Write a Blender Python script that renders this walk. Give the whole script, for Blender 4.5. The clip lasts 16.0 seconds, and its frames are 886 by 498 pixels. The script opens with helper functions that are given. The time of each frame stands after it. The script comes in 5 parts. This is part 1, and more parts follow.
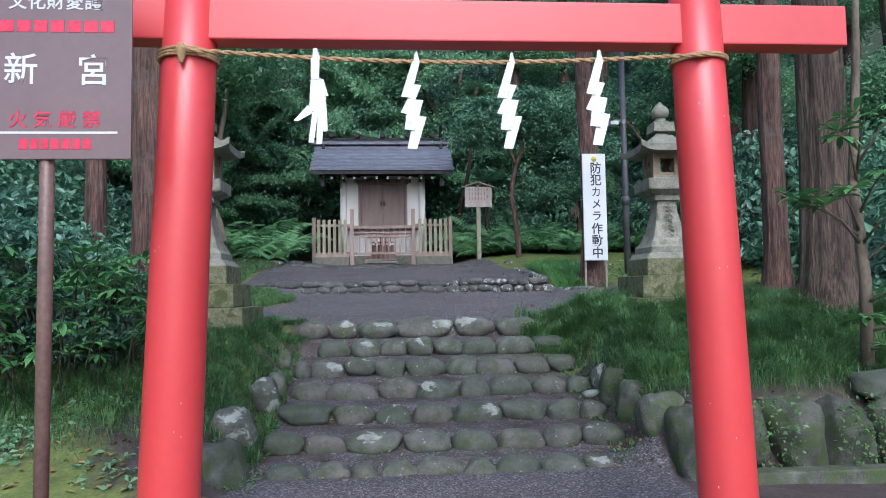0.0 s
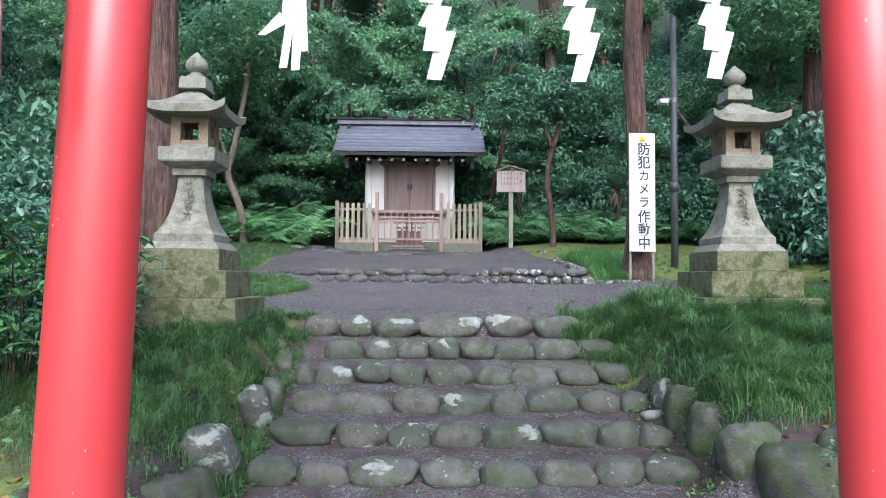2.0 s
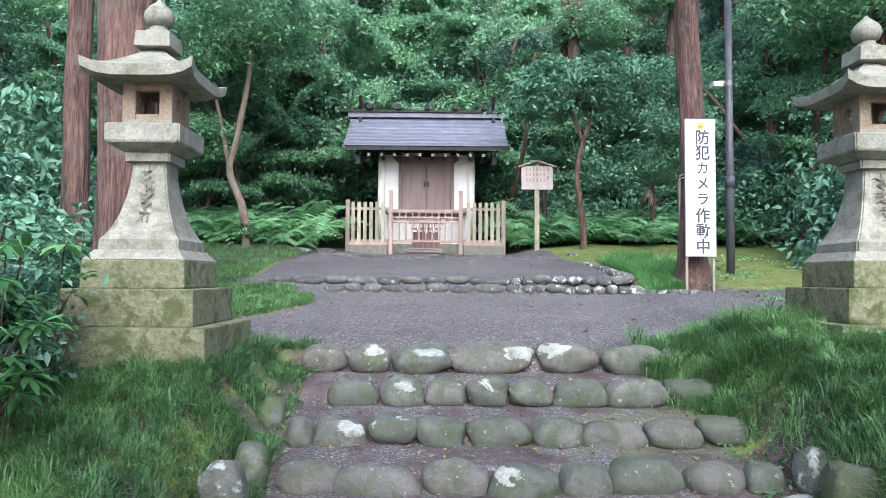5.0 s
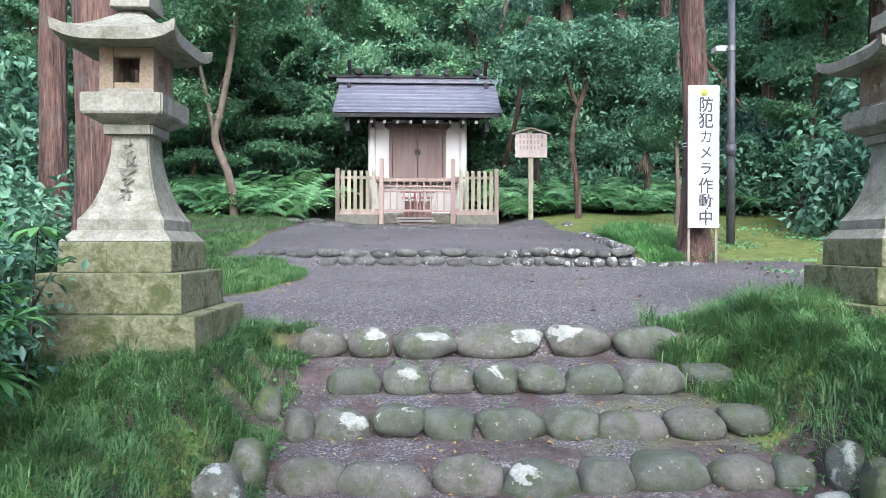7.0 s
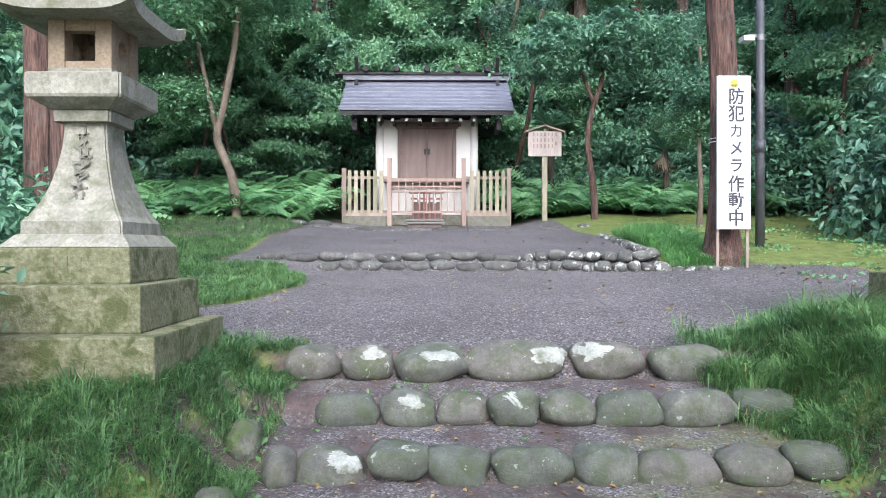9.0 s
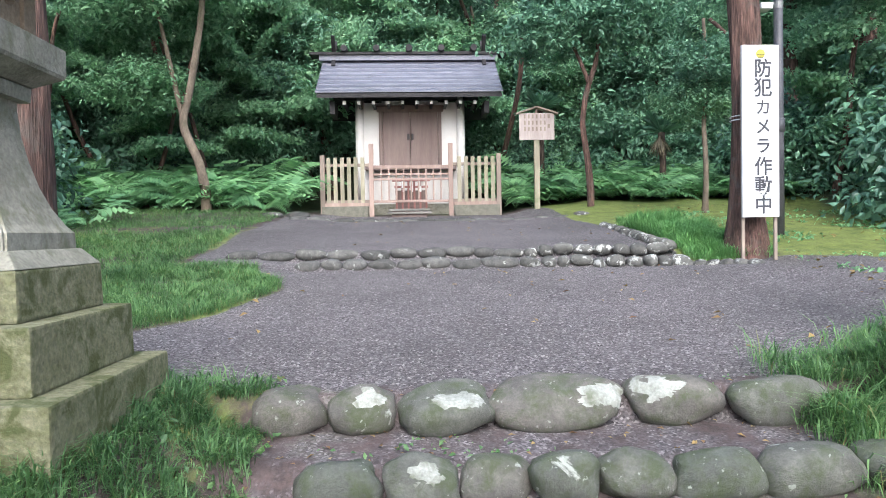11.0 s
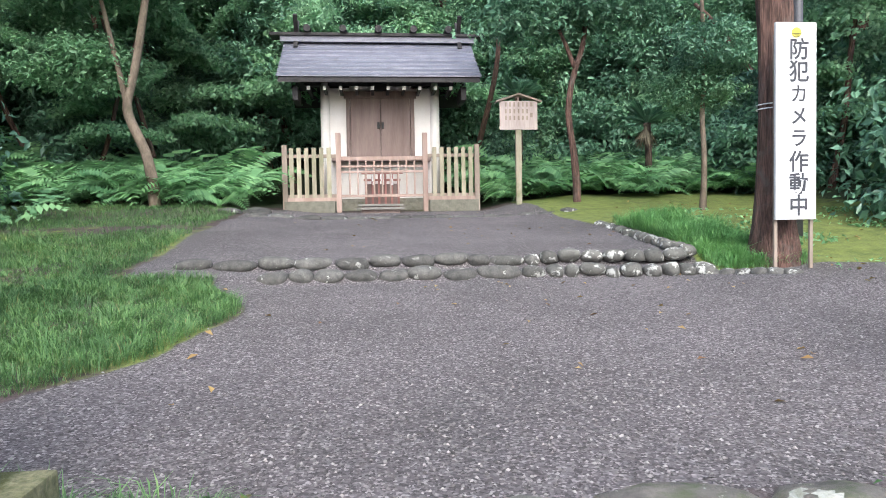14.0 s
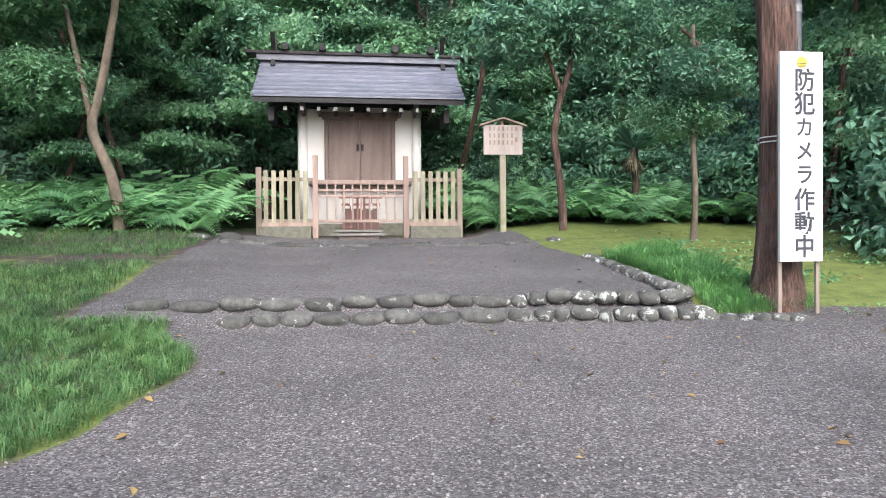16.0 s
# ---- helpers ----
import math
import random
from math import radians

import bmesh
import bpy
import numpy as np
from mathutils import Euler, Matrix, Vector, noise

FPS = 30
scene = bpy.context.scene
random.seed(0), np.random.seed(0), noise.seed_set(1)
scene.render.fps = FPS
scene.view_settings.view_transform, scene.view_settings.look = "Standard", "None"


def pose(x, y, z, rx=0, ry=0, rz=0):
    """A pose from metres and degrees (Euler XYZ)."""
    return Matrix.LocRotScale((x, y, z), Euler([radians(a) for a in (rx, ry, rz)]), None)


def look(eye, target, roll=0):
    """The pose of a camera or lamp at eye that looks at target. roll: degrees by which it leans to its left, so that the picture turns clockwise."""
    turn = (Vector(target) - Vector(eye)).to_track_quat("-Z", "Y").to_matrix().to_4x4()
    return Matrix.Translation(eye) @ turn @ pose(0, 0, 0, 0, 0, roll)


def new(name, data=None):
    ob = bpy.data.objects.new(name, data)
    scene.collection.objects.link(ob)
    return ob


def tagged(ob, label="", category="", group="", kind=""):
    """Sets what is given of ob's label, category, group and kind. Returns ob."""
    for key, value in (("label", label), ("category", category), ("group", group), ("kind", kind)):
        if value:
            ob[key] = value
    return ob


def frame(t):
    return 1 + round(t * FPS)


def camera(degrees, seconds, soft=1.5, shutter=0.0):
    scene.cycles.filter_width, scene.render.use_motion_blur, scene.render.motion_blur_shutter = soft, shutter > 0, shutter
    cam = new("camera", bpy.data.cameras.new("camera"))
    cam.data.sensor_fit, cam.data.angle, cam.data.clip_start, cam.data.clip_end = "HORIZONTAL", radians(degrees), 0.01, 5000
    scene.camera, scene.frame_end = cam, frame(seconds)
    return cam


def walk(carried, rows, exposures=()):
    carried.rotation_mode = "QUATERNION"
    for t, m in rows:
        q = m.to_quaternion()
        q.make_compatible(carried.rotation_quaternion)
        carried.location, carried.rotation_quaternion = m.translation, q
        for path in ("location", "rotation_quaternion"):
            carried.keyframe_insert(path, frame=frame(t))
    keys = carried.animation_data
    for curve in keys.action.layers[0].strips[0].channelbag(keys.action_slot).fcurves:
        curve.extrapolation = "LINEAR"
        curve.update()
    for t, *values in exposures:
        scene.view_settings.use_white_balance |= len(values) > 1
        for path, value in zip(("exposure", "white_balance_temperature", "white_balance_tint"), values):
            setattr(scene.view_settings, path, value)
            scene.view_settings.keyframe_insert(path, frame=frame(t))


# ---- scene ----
cam = camera(65.5, 16.0, 0.95)
PATH = [
    (0, (0.037, 0.065, 1.319), (0.18, 2.057, 1.441), -0.9),
    (0.5, (0.113, 0.345, 1.331), (0.222, 2.339, 1.441), -0.2),
    (1, (0.119, 0.624, 1.333), (0.214, 2.619, 1.433), 0.1),
    (1.5, (0.074, 0.943, 1.375), (0.163, 2.939, 1.467), 0.1),
    (2, (0.103, 1.23, 1.37), (0.163, 3.227, 1.456), 0.4),
    (2.5, (0.104, 1.521, 1.404), (0.146, 3.519, 1.483), 0.6),
    (3, (0.012, 1.848, 1.407), (0.049, 3.846, 1.483), 0.5),
    (3.5, (-0.027, 2.134, 1.414), (0.002, 4.132, 1.498), 0.3),
    (3.7, (0.009, 2.248, 1.4), (0.029, 4.245, 1.498), 0.1),
    (5.8, (-0.125, 3.124, 1.596), (-0.097, 5.123, 1.647), 0.5),
    (6, (-0.136, 3.165, 1.606), (-0.114, 5.164, 1.643), 0.6),
    (6.5, (-0.159, 3.188, 1.604), (-0.123, 5.188, 1.609), 0.4),
    (7, (-0.181, 3.184, 1.605), (-0.119, 5.183, 1.594), 0.1),
    (7.5, (-0.211, 3.2, 1.607), (-0.126, 5.198, 1.606), -0.2),
    (8, (-0.202, 3.323, 1.603), (-0.125, 5.321, 1.62), -0.3),
    (8.5, (-0.134, 3.605, 1.611), (-0.087, 5.605, 1.618), -0.0),
    (9, (-0.143, 3.864, 1.626), (-0.113, 5.864, 1.62), 0.0),
    (9.2, (-0.182, 3.977, 1.63), (-0.146, 5.977, 1.612), 0.0),
    (11.3, (-0.336, 5.085, 1.766), (-0.245, 7.083, 1.719), -1.0),
    (11.5, (-0.363, 5.162, 1.782), (-0.273, 7.159, 1.732), -1.0),
    (12, (-0.38, 5.382, 1.758), (-0.328, 7.379, 1.683), -1.1),
    (12.5, (-0.372, 5.612, 1.77), (-0.356, 7.61, 1.682), -0.2),
    (13, (-0.406, 5.781, 1.79), (-0.369, 7.779, 1.703), -0.1),
    (13.5, (-0.474, 6.01, 1.802), (-0.35, 8.004, 1.724), -0.6),
    (14, (-0.564, 6.244, 1.901), (-0.359, 8.232, 1.825), -1.0),
    (14.5, (-0.538, 6.383, 1.965), (-0.289, 8.367, 1.904), -1.2),
    (15, (-0.437, 6.575, 2.015), (-0.198, 8.559, 1.957), -0.7),
    (15.5, (-0.416, 6.721, 2.086), (-0.185, 8.707, 2.057), -0.2),
    (16, (-0.48, 6.85, 2.111), (-0.221, 8.833, 2.085), -0.4),
]
walk(cam, [(t, look(eye, target, roll)) for t, eye, target, roll in PATH], [(0, 0.5, 5350, 8), (1.5, 0.9, 5500, 8), (3.5, 1.4, 5600, 8), (7, 1.58, 5650, 9), (12, 1.55, 5950, 8), (16, 1.52, 6100, 8)])

# ---------- world, sun ----------
world = bpy.data.worlds.new("sky")
scene.world = world
world.use_nodes = True
wn, wl = world.node_tree.nodes, world.node_tree.links
sky = wn.new("ShaderNodeTexSky")
sky.sky_type, sky.sun_disc = "NISHITA", False
sky.sun_elevation, sky.sun_rotation = radians(43), radians(176)
sky.air_density, sky.dust_density, sky.ozone_density = 1.0, 4.0, 1.0
wn["Background"].inputs["Strength"].default_value = 0.15
wl.new(sky.outputs[0], wn["Background"].inputs["Color"])
sun_data = bpy.data.lights.new("sun", "SUN")
sun_data.energy, sun_data.angle, sun_data.color = 1.25, radians(40), (1.0, 0.97, 0.92)
sun = new("sun", sun_data)
sun.matrix_world = look((2.2, -24, 30), (0, 8, 0))


# ---------- materials ----------
def nodes_of(name):
    m = bpy.data.materials.new(name)
    m.use_nodes = True
    nt = m.node_tree
    return m, nt, nt.nodes["Principled BSDF"]


def rgb(c):
    return (c[0], c[1], c[2], 1.0)


def ramp(nt, fac, stops):
    r = nt.nodes.new("ShaderNodeValToRGB")
    while len(r.color_ramp.elements) < len(stops):
        r.color_ramp.elements.new(0.5)
    for e, (p, c) in zip(r.color_ramp.elements, stops):
        e.position, e.color = p, rgb(c)
    nt.links.new(fac, r.inputs[0])
    return r.outputs[0]


def noise_tex(nt, scale, detail=6.0, rough=0.6, stretch=None, dist=0.0):
    tc = nt.nodes.new("ShaderNodeTexCoord")
    n = nt.nodes.new("ShaderNodeTexNoise")
    n.inputs["Scale"].default_value, n.inputs["Detail"].default_value = scale, detail
    n.inputs["Roughness"].default_value, n.inputs["Distortion"].default_value = rough, dist
    out = nt.nodes.new("ShaderNodeNewGeometry").outputs["Position"]
    if stretch:
        out = tc.outputs["Object"]
        mp = nt.nodes.new("ShaderNodeMapping")
        mp.inputs["Scale"].default_value = stretch
        nt.links.new(out, mp.inputs[0])
        out = mp.outputs[0]
    nt.links.new(out, n.inputs["Vector"])
    return n.outputs["Fac"]


def mixc(nt, fac, a, b, mode="MIX"):
    m = nt.nodes.new("ShaderNodeMix")
    m.data_type, m.blend_type = "RGBA", mode
    for sock, v in ((m.inputs[0], fac), (m.inputs[6], a), (m.inputs[7], b)):
        if isinstance(v, (int, float)):
            sock.default_value = v
        elif isinstance(v, tuple):
            sock.default_value = rgb(v)
        else:
            nt.links.new(v, sock)
    return m.outputs[2]


def bump(nt, height, strength, dist=0.02):
    b = nt.nodes.new("ShaderNodeBump")
    b.inputs["Strength"].default_value, b.inputs["Distance"].default_value = strength, dist
    nt.links.new(height, b.inputs["Height"])
    nt.links.new(b.outputs[0], nt.nodes["Principled BSDF"].inputs["Normal"])


def surface(name, dark, light, big=3.0, fine=40.0, rough=0.8, relief=0.3, stretch=None, stain=None, metal=0.0, stain_at=(0.52, 0.62), stain_scale=2.2, vary=0.0, grains=(0.72, 1.15), depth=0.01):
    """Two-scale mottled surface, with optional stains of another colour."""
    m, nt, p = nodes_of(name)
    a = noise_tex(nt, big, 5, 0.6, stretch)
    b = noise_tex(nt, fine, 4, 0.6, stretch)
    mid = tuple((x + y) / 2 for x, y in zip(dark, light))
    col = ramp(nt, a, [(0.3, dark), (0.5, mid), (0.7, light)])
    grain = ramp(nt, b, [(0.3, (grains[0],) * 3), (0.7, (grains[1],) * 3)])
    col = mixc(nt, 1.0, col, grain, "MULTIPLY")
    if stain:
        s = noise_tex(nt, stain_scale, 7, 0.65, None, 0.4)
        f = ramp(nt, s, [(stain_at[0], (0, 0, 0)), (stain_at[1], (1, 1, 1))])
        col = mixc(nt, f, col, stain)
    if vary:
        oi = nt.nodes.new("ShaderNodeObjectInfo")
        v = ramp(nt, oi.outputs["Random"], [(0, (1 - vary,) * 3), (1, (1 + vary,) * 3)])
        col = mixc(nt, 1.0, col, v, "MULTIPLY")
    nt.links.new(col, p.inputs["Base Color"])
    p.inputs["Roughness"].default_value, p.inputs["Metallic"].default_value = rough, metal
    if relief:
        bump(nt, b, relief, depth)
    return m


def leaf_material(name, dark, light, rough=0.45, through_light=0.25, patch=0.7, dry=0.0):
    m, nt, p = nodes_of(name)
    geo = nt.nodes.new("ShaderNodeNewGeometry")
    col = ramp(nt, geo.outputs["Random Per Island"], [(0.0, dark), (0.55, tuple((a + b) / 2 for a, b in zip(dark, light))), (1.0 - dry, light), (1.0, (0.3, 0.25, 0.12) if dry else light)])
    n = noise_tex(nt, patch, 3)
    col = mixc(nt, 1.0, col, ramp(nt, n, [(0.3, (0.65, 0.7, 0.7)), (0.7, (1.25, 1.2, 1.1))]), "MULTIPLY")
    nt.links.new(col, p.inputs["Base Color"])
    p.inputs["Roughness"].default_value = rough
    tr = nt.nodes.new("ShaderNodeBsdfTranslucent")
    nt.links.new(col, tr.inputs["Color"])
    mx = nt.nodes.new("ShaderNodeMixShader")
    mx.inputs[0].default_value = through_light
    nt.links.new(p.outputs[0], mx.inputs[1])
    nt.links.new(tr.outputs[0], mx.inputs[2])
    nt.links.new(mx.outputs[0], nt.nodes["Material Output"].inputs["Surface"])
    return m


def ground_material():
    """Gravel, soil, moss and leaf litter, laid out by the sheet's own masks."""
    m, nt, p = nodes_of("ground_cover")

    def mask(n):
        a = nt.nodes.new("ShaderNodeAttribute")
        a.attribute_name = n
        return a.outputs["Fac"]
    tc = nt.nodes.new("ShaderNodeTexCoord")
    vor = nt.nodes.new("ShaderNodeTexVoronoi")
    vor.inputs["Scale"].default_value = 85.0
    nt.links.new(tc.outputs["Object"], vor.inputs["Vector"])
    sep = nt.nodes.new("ShaderNodeSeparateColor")
    nt.links.new(vor.outputs["Color"], sep.inputs[0])
    stones = ramp(nt, sep.outputs[0], [(0.0, (0.038, 0.035, 0.036)), (0.5, (0.098, 0.091, 0.094)), (0.85, (0.155, 0.146, 0.149)), (1.0, (0.3, 0.29, 0.285))])
    wide = noise_tex(nt, 0.8, 5)
    gravel = mixc(nt, 1.0, stones, ramp(nt, wide, [(0.3, (0.75, 0.73, 0.74)), (0.7, (1.2, 1.15, 1.18))]), "MULTIPLY")
    s1, s2 = noise_tex(nt, 5, 8, 0.7), noise_tex(nt, 45, 5, 0.7)
    soil = mixc(nt, 1.0, ramp(nt, s1, [(0.3, (0.038, 0.028, 0.028)), (0.7, (0.11, 0.08, 0.077))]), ramp(nt, s2, [(0.3, (0.6, 0.6, 0.6)), (0.75, (1.3, 1.25, 1.2))]), "MULTIPLY")
    moss = mixc(nt, 1.0, ramp(nt, s1, [(0.3, (0.09, 0.125, 0.03)), (0.7, (0.23, 0.28, 0.07))]), ramp(nt, s2, [(0.3, (0.6, 0.6, 0.6)), (0.75, (1.3, 1.25, 1.2))]), "MULTIPLY")
    edge = noise_tex(nt, 3.2, 7, 0.7)

    def soft(mk):
        add = nt.nodes.new("ShaderNodeMath")
        add.operation = "MULTIPLY_ADD"
        nt.links.new(edge, add.inputs[0])
        add.inputs[1].default_value = 0.9
        nt.links.new(mk, add.inputs[2])
        r = nt.nodes.new("ShaderNodeMapRange")
        r.inputs[1].default_value, r.inputs[2].default_value = 0.85, 1.02
        nt.links.new(add.outputs[0], r.inputs[0])
        return r.outputs[0]
    col = mixc(nt, soft(mask("moss")), soil, moss)
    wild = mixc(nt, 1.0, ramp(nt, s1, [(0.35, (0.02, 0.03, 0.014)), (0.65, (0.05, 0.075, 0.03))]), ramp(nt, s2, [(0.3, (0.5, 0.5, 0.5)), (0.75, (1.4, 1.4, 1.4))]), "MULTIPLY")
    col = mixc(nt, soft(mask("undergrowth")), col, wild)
    col = mixc(nt, soft(mask("gravel")), col, gravel)
    nt.links.new(col, p.inputs["Base Color"])
    p.inputs["Roughness"].default_value = 0.85
    hmix = nt.nodes.new("ShaderNodeMath")
    hmix.operation = "ADD"
    nt.links.new(sep.outputs[1], hmix.inputs[0])
    nt.links.new(s2, hmix.inputs[1])
    bump(nt, hmix.outputs[0], 0.6, 0.012)
    return m


M_GROUND = ground_material()
M_RED = surface("vermilion_paint", (0.58, 0.042, 0.046), (0.65, 0.055, 0.058), 0.9, 14, 0.4, 0.02, None, (0.52, 0.032, 0.03), stain_at=(0.6, 0.75), stain_scale=1.1, grains=(0.97, 1.03))
M_RED.node_tree.nodes["Principled BSDF"].inputs["Specular IOR Level"].default_value = 0.8
M_RED_CHIP = surface("chipped_pale_primer", (0.6, 0.35, 0.3), (0.75, 0.5, 0.45), 10, 80, 0.8, 0.1)
M_STONE = surface("lichened_granite", (0.185, 0.18, 0.145), (0.31, 0.3, 0.25), 6, 55, 0.9, 0.6, None, (0.13, 0.132, 0.085), stain_at=(0.5, 0.68), stain_scale=9.0)
M_STONE_WARM = surface("warm_granite", (0.16, 0.12, 0.08), (0.28, 0.22, 0.155), 5, 55, 0.9, 0.5)
M_STONE_MOSS = surface("mossy_granite", (0.13, 0.135, 0.065), (0.27, 0.26, 0.175), 7.0, 45, 0.92, 0.9, None, (0.07, 0.082, 0.028), stain_at=(0.45, 0.6), stain_scale=7.0, grains=(0.6, 1.2))
M_CARVED = surface("carved_dark_stone", (0.13, 0.126, 0.1), (0.2, 0.195, 0.16), 8, 60, 0.95, 0.3)


def cobble_material():
    """River stone: grey to green-grey per stone, moss film, pale lichen blotches."""
    m, nt, p = nodes_of("river_stone")
    oi = nt.nodes.new("ShaderNodeObjectInfo")
    off = nt.nodes.new("ShaderNodeVectorMath")
    off.operation = "ADD"
    sc = nt.nodes.new("ShaderNodeVectorMath")
    sc.operation = "SCALE"
    sc.inputs[0].default_value = (37.0, 91.0, 53.0)
    nt.links.new(oi.outputs["Random"], sc.inputs["Scale"])
    nt.links.new(nt.nodes.new("ShaderNodeNewGeometry").outputs["Position"], off.inputs[0])
    nt.links.new(sc.outputs[0], off.inputs[1])

    def tex(scale, detail, rough, dist=0.0):
        n = nt.nodes.new("ShaderNodeTexNoise")
        n.inputs["Scale"].default_value, n.inputs["Detail"].default_value = scale, detail
        n.inputs["Roughness"].default_value, n.inputs["Distortion"].default_value = rough, dist
        nt.links.new(off.outputs[0], n.inputs["Vector"])
        return n.outputs["Fac"]
    base = ramp(nt, oi.outputs["Random"], [(0.0, (0.08, 0.09, 0.076)), (0.35, (0.125, 0.13, 0.115)), (0.65, (0.14, 0.128, 0.12)), (1.0, (0.1, 0.112, 0.093))])
    grain = tex(70, 6, 0.75)
    col = mixc(nt, 1.0, base, ramp(nt, tex(9, 5, 0.65), [(0.3, (0.7, 0.7, 0.7)), (0.7, (1.3, 1.3, 1.25))]), "MULTIPLY")
    col = mixc(nt, 1.0, col, ramp(nt, grain, [(0.3, (0.75, 0.75, 0.75)), (0.7, (1.25, 1.25, 1.25))]), "MULTIPLY")
    col = mixc(nt, ramp(nt, tex(8, 8, 0.72, 0.3), [(0.46, (0, 0, 0)), (0.62, (0.85, 0.85, 0.85))]), col, (0.065, 0.085, 0.038))
    col = mixc(nt, ramp(nt, tex(6, 6, 0.6, 0.4), [(0.66, (0, 0, 0)), (0.7, (1, 1, 1))]), col, (0.4, 0.42, 0.38))
    col = mixc(nt, ramp(nt, tex(24, 4, 0.6), [(0.66, (0, 0, 0)), (0.69, (0.8, 0.8, 0.8))]), col, (0.33, 0.36, 0.31))
    nt.links.new(col, p.inputs["Base Color"])
    p.inputs["Roughness"].default_value = 0.72
    bump(nt, grain, 0.7, 0.02)
    return m


M_COBBLE = cobble_material()
M_LICHEN_ROCK = surface("lichen_spotted_rock", (0.07, 0.075, 0.058), (0.16, 0.16, 0.135), 8, 70, 0.92, 0.9, None, (0.36, 0.38, 0.34), stain_at=(0.52, 0.58), stain_scale=6)
M_LICHEN = surface("pale_lichen", (0.23, 0.245, 0.215), (0.38, 0.39, 0.36), 9, 70, 0.95, 0.4, None, (0.13, 0.14, 0.1), stain_at=(0.52, 0.66), stain_scale=6.0)
M_BARK = surface("cedar_bark", (0.032, 0.023, 0.018), (0.15, 0.105, 0.08), 12, 48, 0.95, 1.0, (1.0, 1.0, 0.09), (0.09, 0.09, 0.06), stain_at=(0.58, 0.72), grains=(0.4, 1.4), depth=0.04)
M_BARK_RED = surface("reddish_cedar_bark", (0.045, 0.027, 0.023), (0.2, 0.115, 0.092), 12, 48, 0.95, 1.0, (1.0, 1.0, 0.09), (0.13, 0.105, 0.09), stain_at=(0.54, 0.7), stain_scale=3.0, grains=(0.4, 1.4), depth=0.04)
M_BARK_PALE = surface("pale_bark", (0.105, 0.08, 0.06), (0.24, 0.19, 0.145), 6, 40, 0.9, 0.5, (1, 1, 0.4), (0.1, 0.1, 0.06), stain_at=(0.58, 0.7))
M_WOOD = surface("weathered_wood", (0.2, 0.155, 0.125), (0.34, 0.28, 0.235), 5, 45, 0.8, 0.3, (1, 1, 0.12), (0.17, 0.16, 0.11), stain_at=(0.58, 0.75), vary=0.12, grains=(0.85, 1.08))
M_WOOD_PINK = surface("newer_reddish_wood", (0.27, 0.185, 0.155), (0.4, 0.3, 0.26), 5, 45, 0.75, 0.25, (1, 1, 0.12), vary=0.1, grains=(0.85, 1.08))
M_WOOD_GREEN = surface("algae_stained_wood", (0.24, 0.215, 0.155), (0.38, 0.345, 0.26), 5, 45, 0.8, 0.3, (1, 1, 0.12), (0.19, 0.195, 0.11), stain_at=(0.5, 0.7), vary=0.15, grains=(0.85, 1.08))
M_WOOD_DARK = surface("dark_stained_wood", (0.13, 0.09, 0.08), (0.22, 0.165, 0.15), 5, 45, 0.75, 0.2, (1, 1, 0.12), grains=(0.85, 1.08))
M_BEAM = surface("black_aged_timber", (0.014, 0.013, 0.015), (0.035, 0.032, 0.034), 6, 40, 0.75, 0.3)
M_PLASTER = surface("white_painted_plaster", (0.58, 0.55, 0.53), (0.68, 0.66, 0.64), 1.5, 25, 0.75, 0.03, grains=(0.96, 1.03))
M_ROOF = surface("slate_blue_metal_roof", (0.12, 0.125, 0.17), (0.2, 0.205, 0.26), 3, 40, 0.36, 0.1, None, (0.08, 0.08, 0.095), stain_at=(0.6, 0.75), vary=0.12)
M_WHITE = surface("white_sign_paint", (0.6, 0.61, 0.63), (0.68, 0.69, 0.71), 2, 40, 0.6, 0.02, grains=(0.97, 1.03))
M_PAPER = surface("white_paper", (0.8, 0.8, 0.8), (0.88, 0.88, 0.88), 8, 50, 0.8, 0.05)
M_INK = surface("black_ink", (0.03, 0.035, 0.045), (0.07, 0.07, 0.085), 20, 60, 0.7, 0.0)
M_STRAW = surface("straw_rope", (0.36, 0.22, 0.1), (0.55, 0.38, 0.2), 60, 200, 0.9, 0.6)
M_BROWN = surface("brown_sign_enamel", (0.15, 0.1, 0.105), (0.19, 0.13, 0.135), 1.2, 20, 0.38, 0.01, grains=(0.96, 1.04))
M_POST_BROWN = surface("brown_painted_steel", (0.16, 0.095, 0.08), (0.22, 0.135, 0.115), 3, 40, 0.45, 0.05)
M_SIGN_RED = surface("red_sign_lettering", (0.62, 0.02, 0.07), (0.7, 0.035, 0.09), 5, 30, 0.5, 0.0)
M_GREY_POLE = surface("dark_grey_pole", (0.06, 0.06, 0.07), (0.1, 0.1, 0.115), 3, 40, 0.5, 0.05)
M_STEEL = surface("dull_steel", (0.2, 0.2, 0.2), (0.3, 0.3, 0.3), 6, 60, 0.5, 0.05, metal=0.6)
M_YELLOW = surface("yellow_emblem_paint", (0.6, 0.5, 0.05), (0.75, 0.63, 0.08), 8, 40, 0.6, 0.0)
L_DARK = leaf_material("dark_evergreen_leaf", (0.06, 0.14, 0.1), (0.17, 0.33, 0.24), 0.34)
L_MID = leaf_material("green_leaf", (0.08, 0.19, 0.125), (0.22, 0.42, 0.28), 0.4)
L_LIGHT = leaf_material("light_green_leaf", (0.14, 0.3, 0.17), (0.34, 0.56, 0.35), 0.45, 0.45)
L_FERN = leaf_material("fern_green", (0.15, 0.33, 0.16), (0.31, 0.56, 0.28), 0.5, 0.35)
